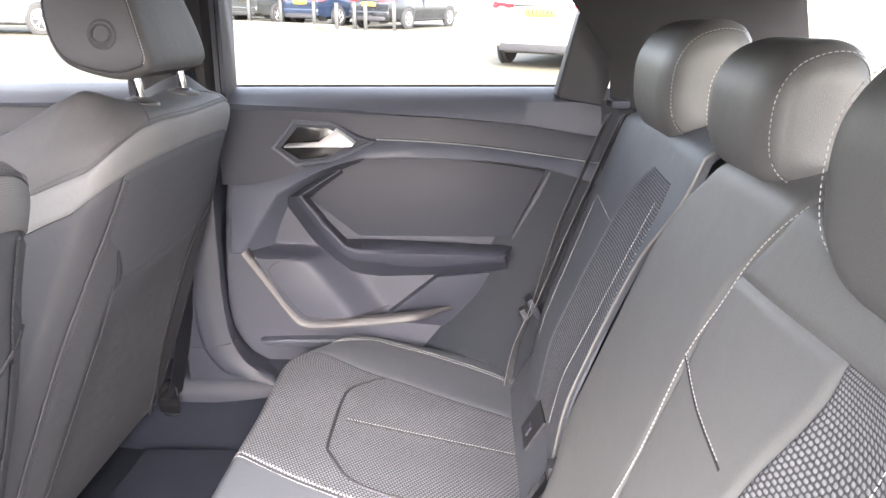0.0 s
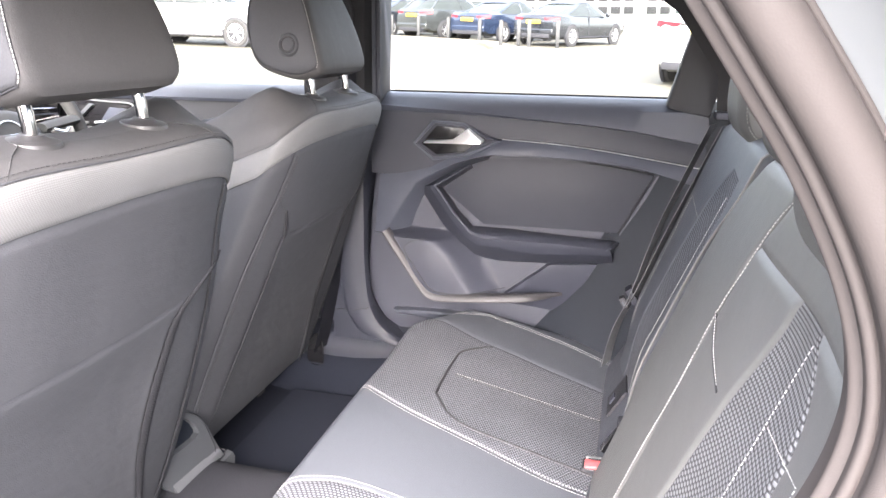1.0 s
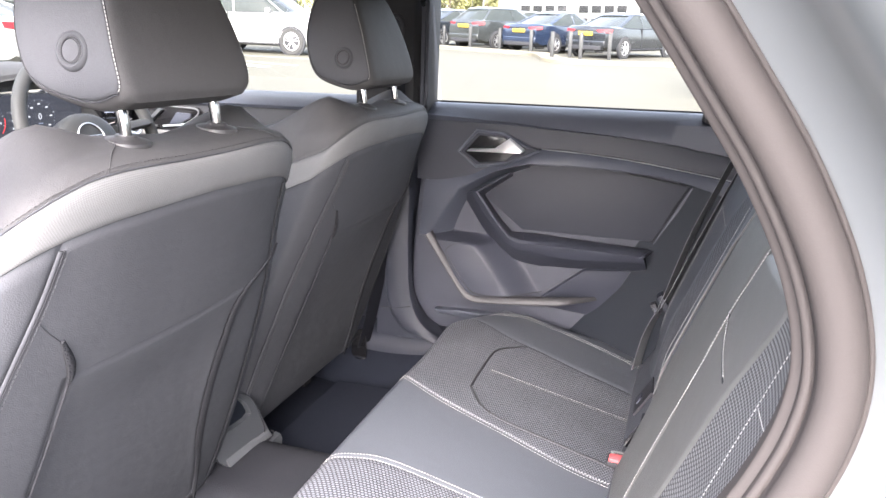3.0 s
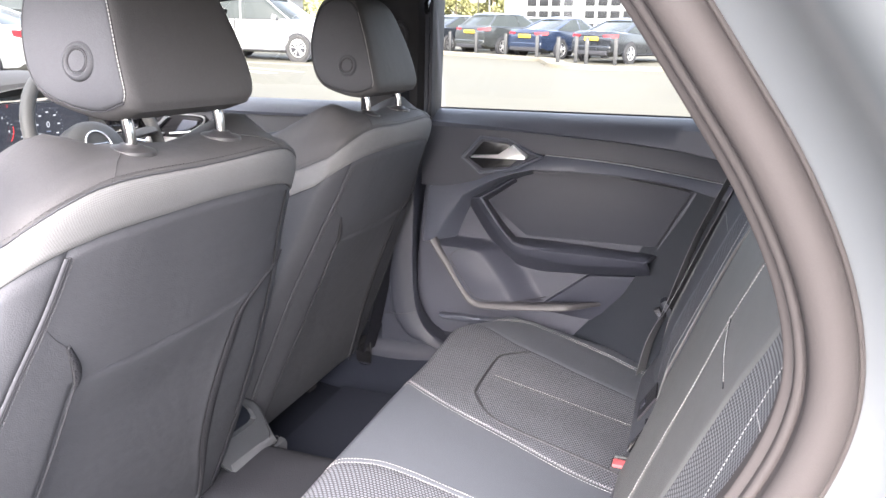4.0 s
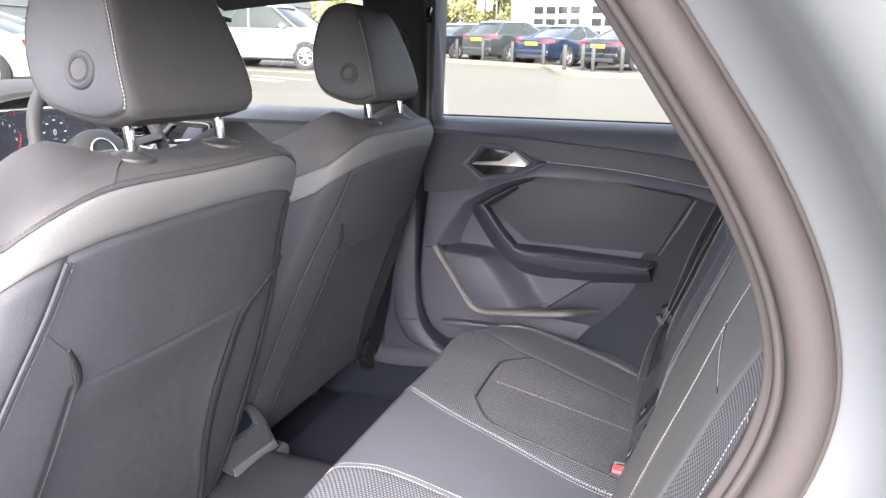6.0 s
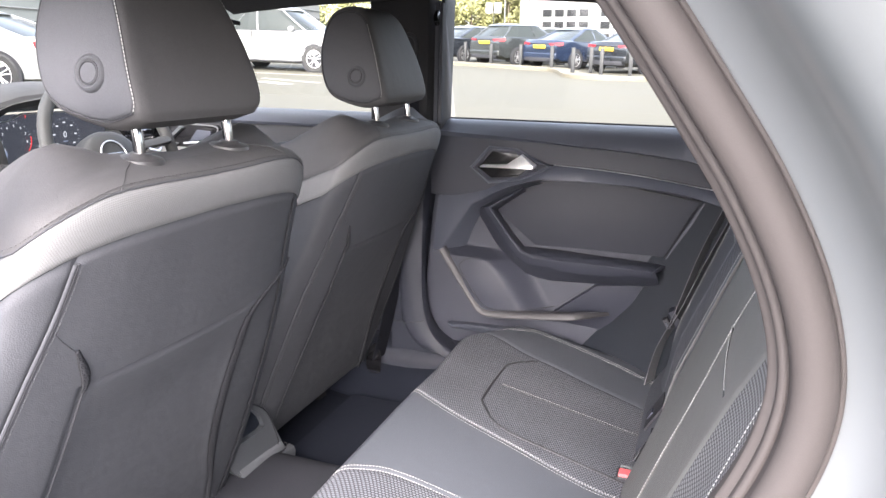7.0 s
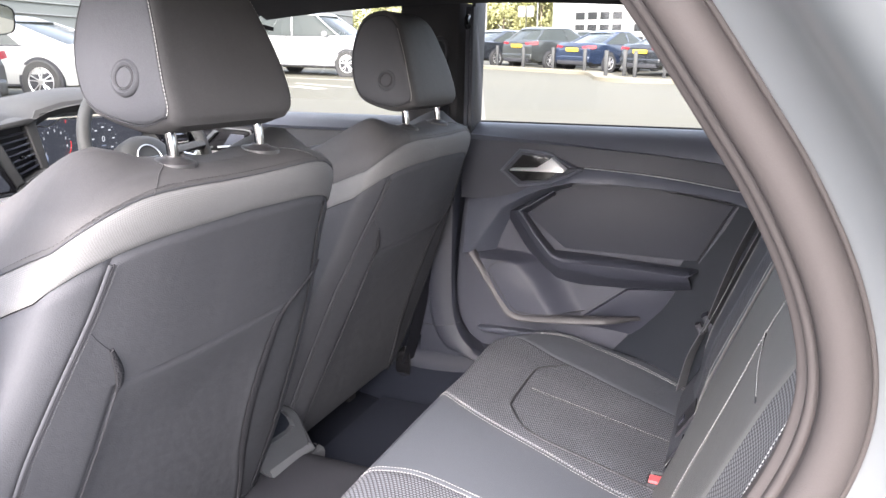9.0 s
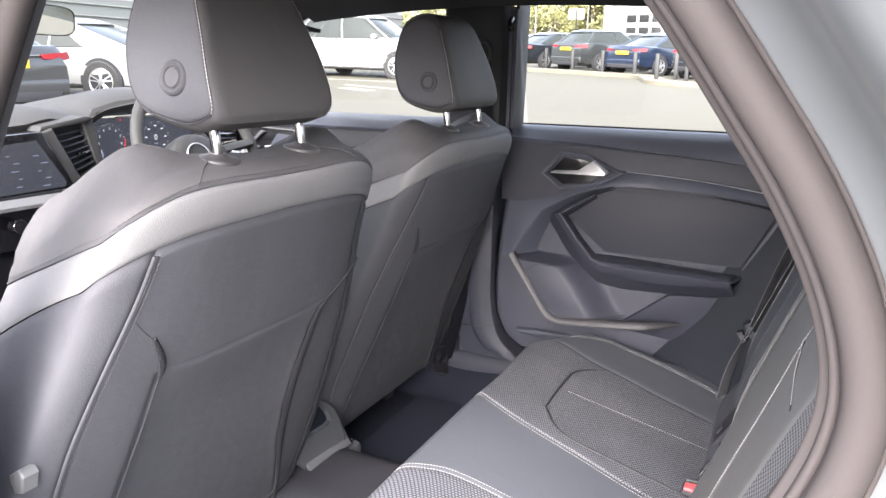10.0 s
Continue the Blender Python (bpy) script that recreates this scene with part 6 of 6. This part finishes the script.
def parked_car(shape, paint, label, x, y, heading):
    q = SHAPES[shape]
    L, W, H, wb, belt_z = q["L"], q["W"] / 2, q["H"], q["wb"], q["belt"]
    car = thing("car", 0, 0, 0, label, "car", "parked cars")
    rw = {"suv": .37, "coupe": .355}.get(shape, .33)

    def top_of(sx):
        return interp([(-L / 2, q["rear"] - .16), (-L / 2 + .10, q["rear"]), (q["glass"], max(belt_z, q["rear"])), (0, belt_z), (q["screen"], belt_z - .01), (L / 2 - .55, belt_z - .14), (L / 2 - .12, belt_z - .33), (L / 2, belt_z - .46)], sx)

    def half(sx):
        return W * (1 - .17 * smoothstep(.55, 1, abs(sx) / (L / 2)) ** 2)
    st = [-L / 2 + L * k / 36 for k in range(37)]
    rows = []
    for sx in st:
        w, zt = half(sx), top_of(sx)
        end = smoothstep(L / 2 - .28, L / 2, abs(sx))
        zb = .22 + .14 * end
        side = [(0, zb), (w * .80, zb), (w * .97, zb + .08), (w, .52), (w * .985, .72), (w * .95, zt - .04), (w * .88, zt), (0, zt + .015)]
        rows.append([Vector((sx, -b, z)) for b, z in side] + [Vector((sx, b, z)) for b, z in side[-2:0:-1]])
    bm = grid_bm(rows, closed_u=True)
    bmesh.ops.holes_fill(bm, edges=[e for e in bm.edges if len(e.link_faces) == 1], sides=40)
    part("body", bm, paint, car)

    gl, rr, rf, sc = q["glass"], q["roof_r"], q["roof_f"], q["screen"]
    low = [(gl, W * .74), (gl + .25, W * .88), (0, W * .93), (sc - .35, W * .90), (sc, W * .74)]
    high = [(rr, W * .58), (rr + .25, W * .67), (-.25, W * .70), (rf - .15, W * .67), (rf, W * .58)]
    lo = spline([(p[0], p[1], top_of(p[0]) - .03) for p in low], 5)
    hi = spline([(p[0], p[1], z) for p, z in zip(high, (H - .075, H - .03, H - .018, H - .03, H - .07))], 5)

    def side_of(t, sg):
        return [Vector((lerp(a.x, b.x, t), sg * (lerp(a.y, b.y, t) + .03 * math.sin(t * math.pi)), lerp(a.z, b.z, t))) for a, b in zip(lo, hi)]
    bm = grid_bm([side_of(k / 8, -1) + side_of(k / 8, 1)[::-1] for k in range(9)], closed_u=True)
    bmesh.ops.holes_fill(bm, edges=[e for e in bm.edges if len(e.link_faces) == 1], sides=60)
    part("glasshouse", bm, CAR_GLASS, car, "dark glazed cabin")
    roof = [[Vector((p.x, p.y * f, p.z + .006 + .042 * (1 - abs(f) ** 2.5) * min(1, .15 + i / 4, .15 + (20 - i) / 4) - .02 * (abs(f) > .95))) for f in (-1.03, -.95, -.7, -.35, 0, .35, .7, .95, 1.03)] for i, p in enumerate(hi)]
    part("roof", grid_bm(roof, thick=.02), paint, car)
    for sg in (-1, 1):
        for k, r in ((1, .035), (9, .024), (19, .030)):
            line = [side_of(t, sg)[k] + Vector((0, sg * .006, 0)) for t in (0, .25, .5, .75, 1)]
            part("pillar", tube_bm(line, r, 6, flat=.6), paint, car)
        n = {"coupe": 7, "saloon": 4}.get(shape, 2)
        part("rear_quarter", grid_bm([[p + Vector((-.01, sg * .014, 0)) for p in side_of(k / 6, sg)[:n + 1]] for k in range(7)], thick=.01), paint, car)
        part("belt_strip", tube_bm([p + Vector((0, sg * .012, .012)) for p in side_of(0, sg)[1:-1]], .012, 6), CHROME if shape == "hatch" else PLASTIC_DARK, car)

    for sg in (-1, 1):
        part("door_mirror", lathe_bm([(.03, -.09), (.075, -.05), (.08, .03), (.04, .08)], (0, 1, 0), (sc - .42, sg * (W + .06), belt_z + .04), 10), paint, car)
        part("tail_lamp", loft_bm([[(-L / 2 + .02 - .0, sg * W * .45, q["rear"] - .10), (-L / 2 + .06, sg * W * .76, q["rear"] - .08), (-L / 2 + .24, sg * W * .93, q["rear"] - .07)],
                                   [(-L / 2 + .01, sg * W * .50, q["rear"] - .155), (-L / 2 + .05, sg * W * .77, q["rear"] - .185), (-L / 2 + .20, sg * W * .94, q["rear"] - .165)]], .03), TAIL, car, "red rear lamp")
        part("head_lamp", loft_bm([[(L / 2 - .10, sg * W * .55, belt_z - .38), (L / 2 - .35, sg * W * .90, belt_z - .30)], [(L / 2 - .06, sg * W * .55, belt_z - .48), (L / 2 - .30, sg * W * .92, belt_z - .44)]], .03), LAMP, car)
        part("sill_strip", box_bm(-wb / 2 + .38, wb / 2 - .38, sg * W - .03, sg * W + .004, .27, .31, .004), PLASTIC_DARK, car)
        for wx in (-wb / 2, wb / 2):
            part("wheel_arch", lathe_bm([(rw + .05, -.05), (rw + .05, .006), (rw - .05, .008)], (0, sg, 0), (wx, sg * W * .985, rw), 28), PLASTIC_DARK, car)
            wh = part("wheel", lathe_bm([(rw * .62, -.10), (rw * .96, -.10), (rw, -.07), (rw, .02), (rw * .94, .04), (rw * .68, .035), (rw * .66, -.02), (.001, -.03)], (0, sg, 0), (wx, sg * W * .985 - sg * .01, rw), 28), TYRE, car, "black tyre")
            rim_bm = bmesh.new()
            for k in range(5):
                a = 2 * math.pi * k / 5 + .3
                for da in (-.20, .20):
                    tube_bm([(wx + .05 * math.cos(a + da), sg * (W * .985 + .012), rw + .05 * math.sin(a + da)), (wx + rw * .64 * math.cos(a + da), sg * (W * .985 + .006), rw + rw * .64 * math.sin(a + da))], .0115, 5, bm=rim_bm)
            tube_bm([(wx + rw * .65 * math.cos(2 * math.pi * k / 24), sg * (W * .985 + .008), rw + rw * .65 * math.sin(2 * math.pi * k / 24)) for k in range(24)], .014, 5, closed=True, bm=rim_bm)
            lathe_bm([(.06, 0), (.055, .03), (.001, .032)], (0, sg, 0), (wx, sg * W * .985, rw), 12, rim_bm)
            part("rim", rim_bm, ALU, wh, "silver alloy rim")
    part("rear_bumper", box_bm(-L / 2 - .035, -L / 2 + .3, -W * .82, W * .82, .34, .56, .05, 3), paint, car)
    part("bumper_insert", box_bm(-L / 2 - .045, -L / 2 + .2, -W * .70, W * .70, .27, .40, .02, 2), PLASTIC_DARK, car)
    part("bright_strip", box_bm(-L / 2 - .012, -L / 2 + .03, -W * .45, W * .45, q["rear"] - .12, q["rear"] - .10, .003), CHROME, car)
    pl_ob = part("number_plate", box_bm(-L / 2 - .045, -L / 2 + .03, -.26, .26, q["rear"] - .27, q["rear"] - .155, .004), YELLOW, car, "yellow rear plate")
    for k in range(7):
        part("plate_bar", box_bm(-L / 2 - .048, -L / 2 - .046, -.21 + .062 * k, -.175 + .062 * k, q["rear"] - .245, q["rear"] - .18), PLASTIC_DARK, pl_ob)
    part("door_gap", box_bm((gl + sc) / 2 - .1, (gl + sc) / 2 - .09, -W - .002, W + .002, .36, belt_z - .04), PLASTIC_DARK, car)
    hd = math.atan2(heading[1], heading[0])
    up = Vector((-SLOPE_X, -SLOPE_Y, 1)).normalized()
    fwd = Vector((math.cos(hd), math.sin(hd), 0))
    fwd = (fwd - up * fwd.dot(up)).normalized()
    lat = up.cross(fwd)
    m = Matrix((fwd, lat, up)).transposed().to_4x4()
    m.translation = (x, y, ground_z(x, y))
    car.matrix_basis = m
    return car


def car_paint(name, c, rough=.25, metal=.3):
    return node_mat(name, c, rough, metal, .04, 900, 0, 300, .06, 1.5, coat=.8)


GREY_P = car_paint("dark_grey_car_paint", (.03, .033, .033))
BLUE_P = car_paint("navy_car_paint", (.012, .019, .038))
BLACK_P = car_paint("black_car_paint", (.012, .014, .017))
SMOKE_P = car_paint("smoke_grey_car_paint", (.03, .032, .035))
WHITE_P = car_paint("white_car_paint", (.215, .218, .213), .35, 0)
HEAD = (.45, .893)
ROW = Vector((-.893, .45))
first = Vector((-1.80, 25.75))
for k, (shape, paint, label) in enumerate((("saloon", BLACK_P, "black saloon car parked behind bollards"), ("saloon", BLUE_P, "navy blue saloon car parked behind bollards"),
                                           ("hatch", GREY_P, "dark grey hatchback car parked behind bollards"), ("saloon", BLACK_P, "black saloon car parked at the row's end"))):
    p = first + ROW * 2.80 * k
    parked_car(shape, paint, label, p.x, p.y, HEAD)
for k in range(6):
    p = Vector((-13.5, 44)) + Vector((-.893, .45)) * 2.8 * (k - 2)
    parked_car("saloon" if k % 2 else "hatch", (WHITE_P, BLACK_P, GREY_P)[k % 3], "car in a farther parked row", p.x, p.y, HEAD)
parked_car("suv", WHITE_P, "large white sport utility car seen from its side", -11.65, 18.5, (1, .0))
parked_car("suv", WHITE_P, "white sport utility car seen from behind", 2.55, 13.7, (.42, .907))
parked_car("coupe", WHITE_P, "white coupe car seen from its side", -11.86, 8.41, (-.967, -.256))
parked_car("saloon", SMOKE_P, "dark grey saloon car parked beside a white coupe", -11.1, 5.72, (-.97, .24))

# ---- kerb island, bollards, road marks ----
KERB = node_mat("pale_kerb_stone", (.105, .094, .068), .85, 0, .4, 40, .3, 90, .3, 1)
kerb_row = [first + ROW * 2.8 * t - Vector(HEAD) * 3.4 for t in (3.9, 3, 2, 1, .5)] + [Vector(q) for q in ((-4.0, 21.9), (-3.55, 20.5), (-2.6, 19.7), (-1.5, 19.95), (.6, 20.7), (4.0, 21.6))]
ks = spline([(p.x, p.y, ground_z(p.x, p.y)) for p in kerb_row], 5)
structure("kerb", loft_bm([[p + Vector((HEAD[0] * d, HEAD[1] * d, z)) for p in ks] for d, z in ((-.06, -.02), (-.055, .10), (-.03, .115), (.12, .118), (.9, .125))], .05), KERB, "pale concrete kerb of the parking row", "kerb")
BOLL = node_mat("grey_painted_steel", (.014, .015, .016), .5, .2, .1, 200)


def bollard(x, y):
    b = thing("bollard", x, y, ground_z(x, y), "slim grey steel bollard on the kerb", "bollard", "bollards")
    part("post", box_bm(x - .055, x + .055, y - .055, y + .055, ground_z(x, y) + .02, ground_z(x, y) + .80, .012, 2), BOLL, b)
    part("cap", box_bm(x - .06, x + .06, y - .06, y + .06, ground_z(x, y) + .80, ground_z(x, y) + .83, .01, 2), BOLL, b)


for bx, by in ((-9.0, 27.6), (-7.35, 25.7), (-6.1, 25.2), (-4.66, 23.8), (-3.44, 21.05), (-3.24, 23.15), (-2.72, 21.87), (-1.92, 22.46)):
    bollard(bx, by)
LINE = node_mat("worn_white_road_paint", (.23, .22, .185), .8, 0, .6, 20, .2, 60, .6, 3)


def road_mark(x0, y0, x1, y1, w):
    a, b = Vector((x0, y0)), Vector((x1, y1))
    n = (b - a).normalized()
    n = Vector((-n.y, n.x)) * w / 2
    bm = bmesh.new()
    vs = [bm.verts.new((p.x, p.y, ground_z(p.x, p.y) + .006)) for p in (a - n, b - n, b + n, a + n)]
    bm.faces.new(vs)
    ret = bmesh.ops.extrude_face_region(bm, geom=bm.faces[:])
    bmesh.ops.translate(bm, verts=[v for v in ret["geom"] if isinstance(v, bmesh.types.BMVert)], vec=(0, 0, -.004))
    structure("road_marking", bm, LINE, "worn white parking line", "road marking")


road_mark(-15, 16.4, -6.5, 16.4, .12)
road_mark(-10.4, 12.6, -9.3, 12.5, .12)
road_mark(-9.3, 13.6, -8.3, 13.2, .3)
road_mark(-9.9, 14.6, -8.0, 14.0, .14)

# ---- service building with shutters ----
CLAD = node_mat("white_wall_cladding", (.125, .128, .126), .6, 0, .1, 30, 0, 300, .12, .4)
CLAD_GREY = node_mat("grey_green_cladding", (.13, .139, .132), .6, 0, .1, 30, 0, 300, .12, .3)
SHUT = node_mat("white_shutter", (.15, .153, .15), .5, 0, .1, 30, 0, 300, .1, .5)
PANE = node_mat("grey_shutter_pane", (.012, .013, .014), .5, 0, 0, 300, 0, 300, .2, 1, spec=.08)
FY = 58.0
bld = thing("service_building", 4, FY + 5, 1.8, "white service building with rows of glazed shutters", "building")
part("wall", box_bm(-14.4, 40, FY, FY + 12, 1.4, 9.5, .02), CLAD, bld)
part("roof", box_bm(-14.7, 40.3, FY - .3, FY + 12.3, 9.5, 9.9, .02), CLAD_GREY, bld)
part("corner_post", box_bm(-14.6, -13.9, FY - .12, FY + .4, 1.4, 9.5, .02), CLAD, bld)
for k in range(9):
    x0 = -13.0 + 4.55 * k
    sh = part("shutter", box_bm(x0, x0 + 4.1, FY - .06, FY + .05, 1.7, 6.6, .01), SHUT, bld, "white sectional shutter")
    for r in range(6):
        part("panel_joint", box_bm(x0, x0 + 4.1, FY - .064, FY, 2.35 + .86 * r, 2.375 + .86 * r), PLASTIC, sh)
    for r in range(3):
        for c in range(4):
            part("pane", box_bm(x0 + .22 + .96 * c, x0 + .95 + .96 * c, FY - .075, FY, 3.15 + .92 * r, 3.70 + .92 * r, .01), PANE, sh)
    part("pier", box_bm(x0 + 4.15, x0 + 4.5, FY - .10, FY + .05, 1.5, 7.4, .01), CLAD, bld)
ware = thing("warehouse", -50, 30, 1.5, "long grey clad warehouse behind the parked cars", "building")
WA, WB = Vector((-29.4, 52)), Vector((-34, -25))
part("wall", loft_bm([[Vector((p.x, p.y, z)) for p in (WA, WA.lerp(WB, .5), WB)] for z in (0, 4.2)], .3), CLAD_GREY, ware)
part("upper_wall", loft_bm([[Vector((p.x, p.y, z)) for p in (WA, WA.lerp(WB, .5), WB)] for z in (4.2, 11)], .3), CLAD, ware)
for k in range(6):
    z = 2.4 + .55 * k
    part("cladding_rib", tube_bm([(WA.x + .03, WA.y, z), (WB.x + .03, WB.y, z)], .05, 6), CLAD_GREY if k % 2 else CLAD, ware)

# ---- trees and lamp posts behind ----
BARK = node_mat("brown_bark", (.14, .115, .085), .9, 0, .4, 30, .4, 40, .3, 4)
LEAF = node_mat("spring_leaves", (.24, .24, .105), .7, 0, .4, 3, 0, 300, .4, .6)


def tree(x, y, h, seed):
    rng = random.Random(seed)
    z0 = ground_z(max(-30, x), min(45, y))
    tr = thing("tree", x, y, z0, "young broadleaf tree in yellow-green spring leaf", "tree", "trees")
    bm = tube_bm([(x, y, z0), (x + rng.uniform(-.1, .1), y, z0 + h * .3), (x + rng.uniform(-.3, .3), y, z0 + h * .6), (x + rng.uniform(-.4, .4), y, z0 + h * .92)], lambda t: .16 * (1 - .8 * t), 7)
    tips = []
    for k in range(14):
        a, t = rng.uniform(0, 6.28), rng.uniform(.25, .85)
        b = Vector((x, y, z0 + h * t))
        e = b + Vector((math.cos(a), math.sin(a), rng.uniform(.3, .9))) * h * .28 * (1.15 - t * .6)
        tube_bm([b, b.lerp(e, .5) + Vector((0, 0, .1)), e], lambda s: .05 * (1 - .8 * s), 5, bm=bm)
        tips += [e, b.lerp(e, .6), b.lerp(e, .8)]
    part("trunk", bm, BARK, tr)
    bm = bmesh.new()
    for p in tips:
        for _ in range(70):
            c = p + Vector((rng.gauss(0, .62), rng.gauss(0, .62), rng.gauss(0, .5)))
            u = Vector((rng.uniform(-1, 1), rng.uniform(-1, 1), rng.uniform(-1, 1))).normalized() * rng.uniform(.12, .24)
            w = u.cross(Vector((rng.uniform(-1, 1), rng.uniform(-1, 1), rng.uniform(-1, 1)))).normalized() * rng.uniform(.06, .11)
            bm.faces.new([bm.verts.new(c + q) for q in (u, w, -u, -w)])
    part("crown", bm, LEAF, tr, smooth=False)


for k in range(15):
    tree(-44 + 2.6 * k + 1.2 * math.sin(5 * k), 72 + 3 * math.cos(3 * k), 6.5 + 1.2 * math.sin(7 * k), 20 + k)
for k in range(6):
    tree(-27.5 + 1.9 * k, 68 + 1.5 * math.sin(2 * k), 7.6 + .8 * math.cos(4 * k), 60 + k)
for k in range(3):
    x, y = -27 + 5.0 * k, 64 - k
    lp = thing("lamp_post", x, y, 1.9, "tall pale lamp post beside the trees", "lamp post", "lamp posts")
    part("pole", tube_bm([(x, y, 1.8), (x, y, 9)], .07, 8), CLAD, lp)
    part("lamp_head", box_bm(x - .5, x + .1, y - .12, y + .12, 9, 9.12, .03), BOLL, lp)
sg_ob = thing("sign_board", -18.0, 62, 1.9, "pair of white sign boards on a post", "sign")
part("post", tube_bm([(-18.0, 62, 1.9), (-18.0, 62, 6.4)], .05, 8), BOLL, sg_ob)
for dx in (-.39, .39):
    part("board", box_bm(-18.0 + dx - .32, -18.0 + dx + .32, 61.88, 61.94, 5.55, 6.45, .02), SHUT, sg_ob)
structure("fence", loft_bm([[Vector((x, 60.5, z)) for x in (-45, -30, -14.5)] for z in (2.0, 3.3)], .03), BOLL, "grey fence in front of the trees", "fence")
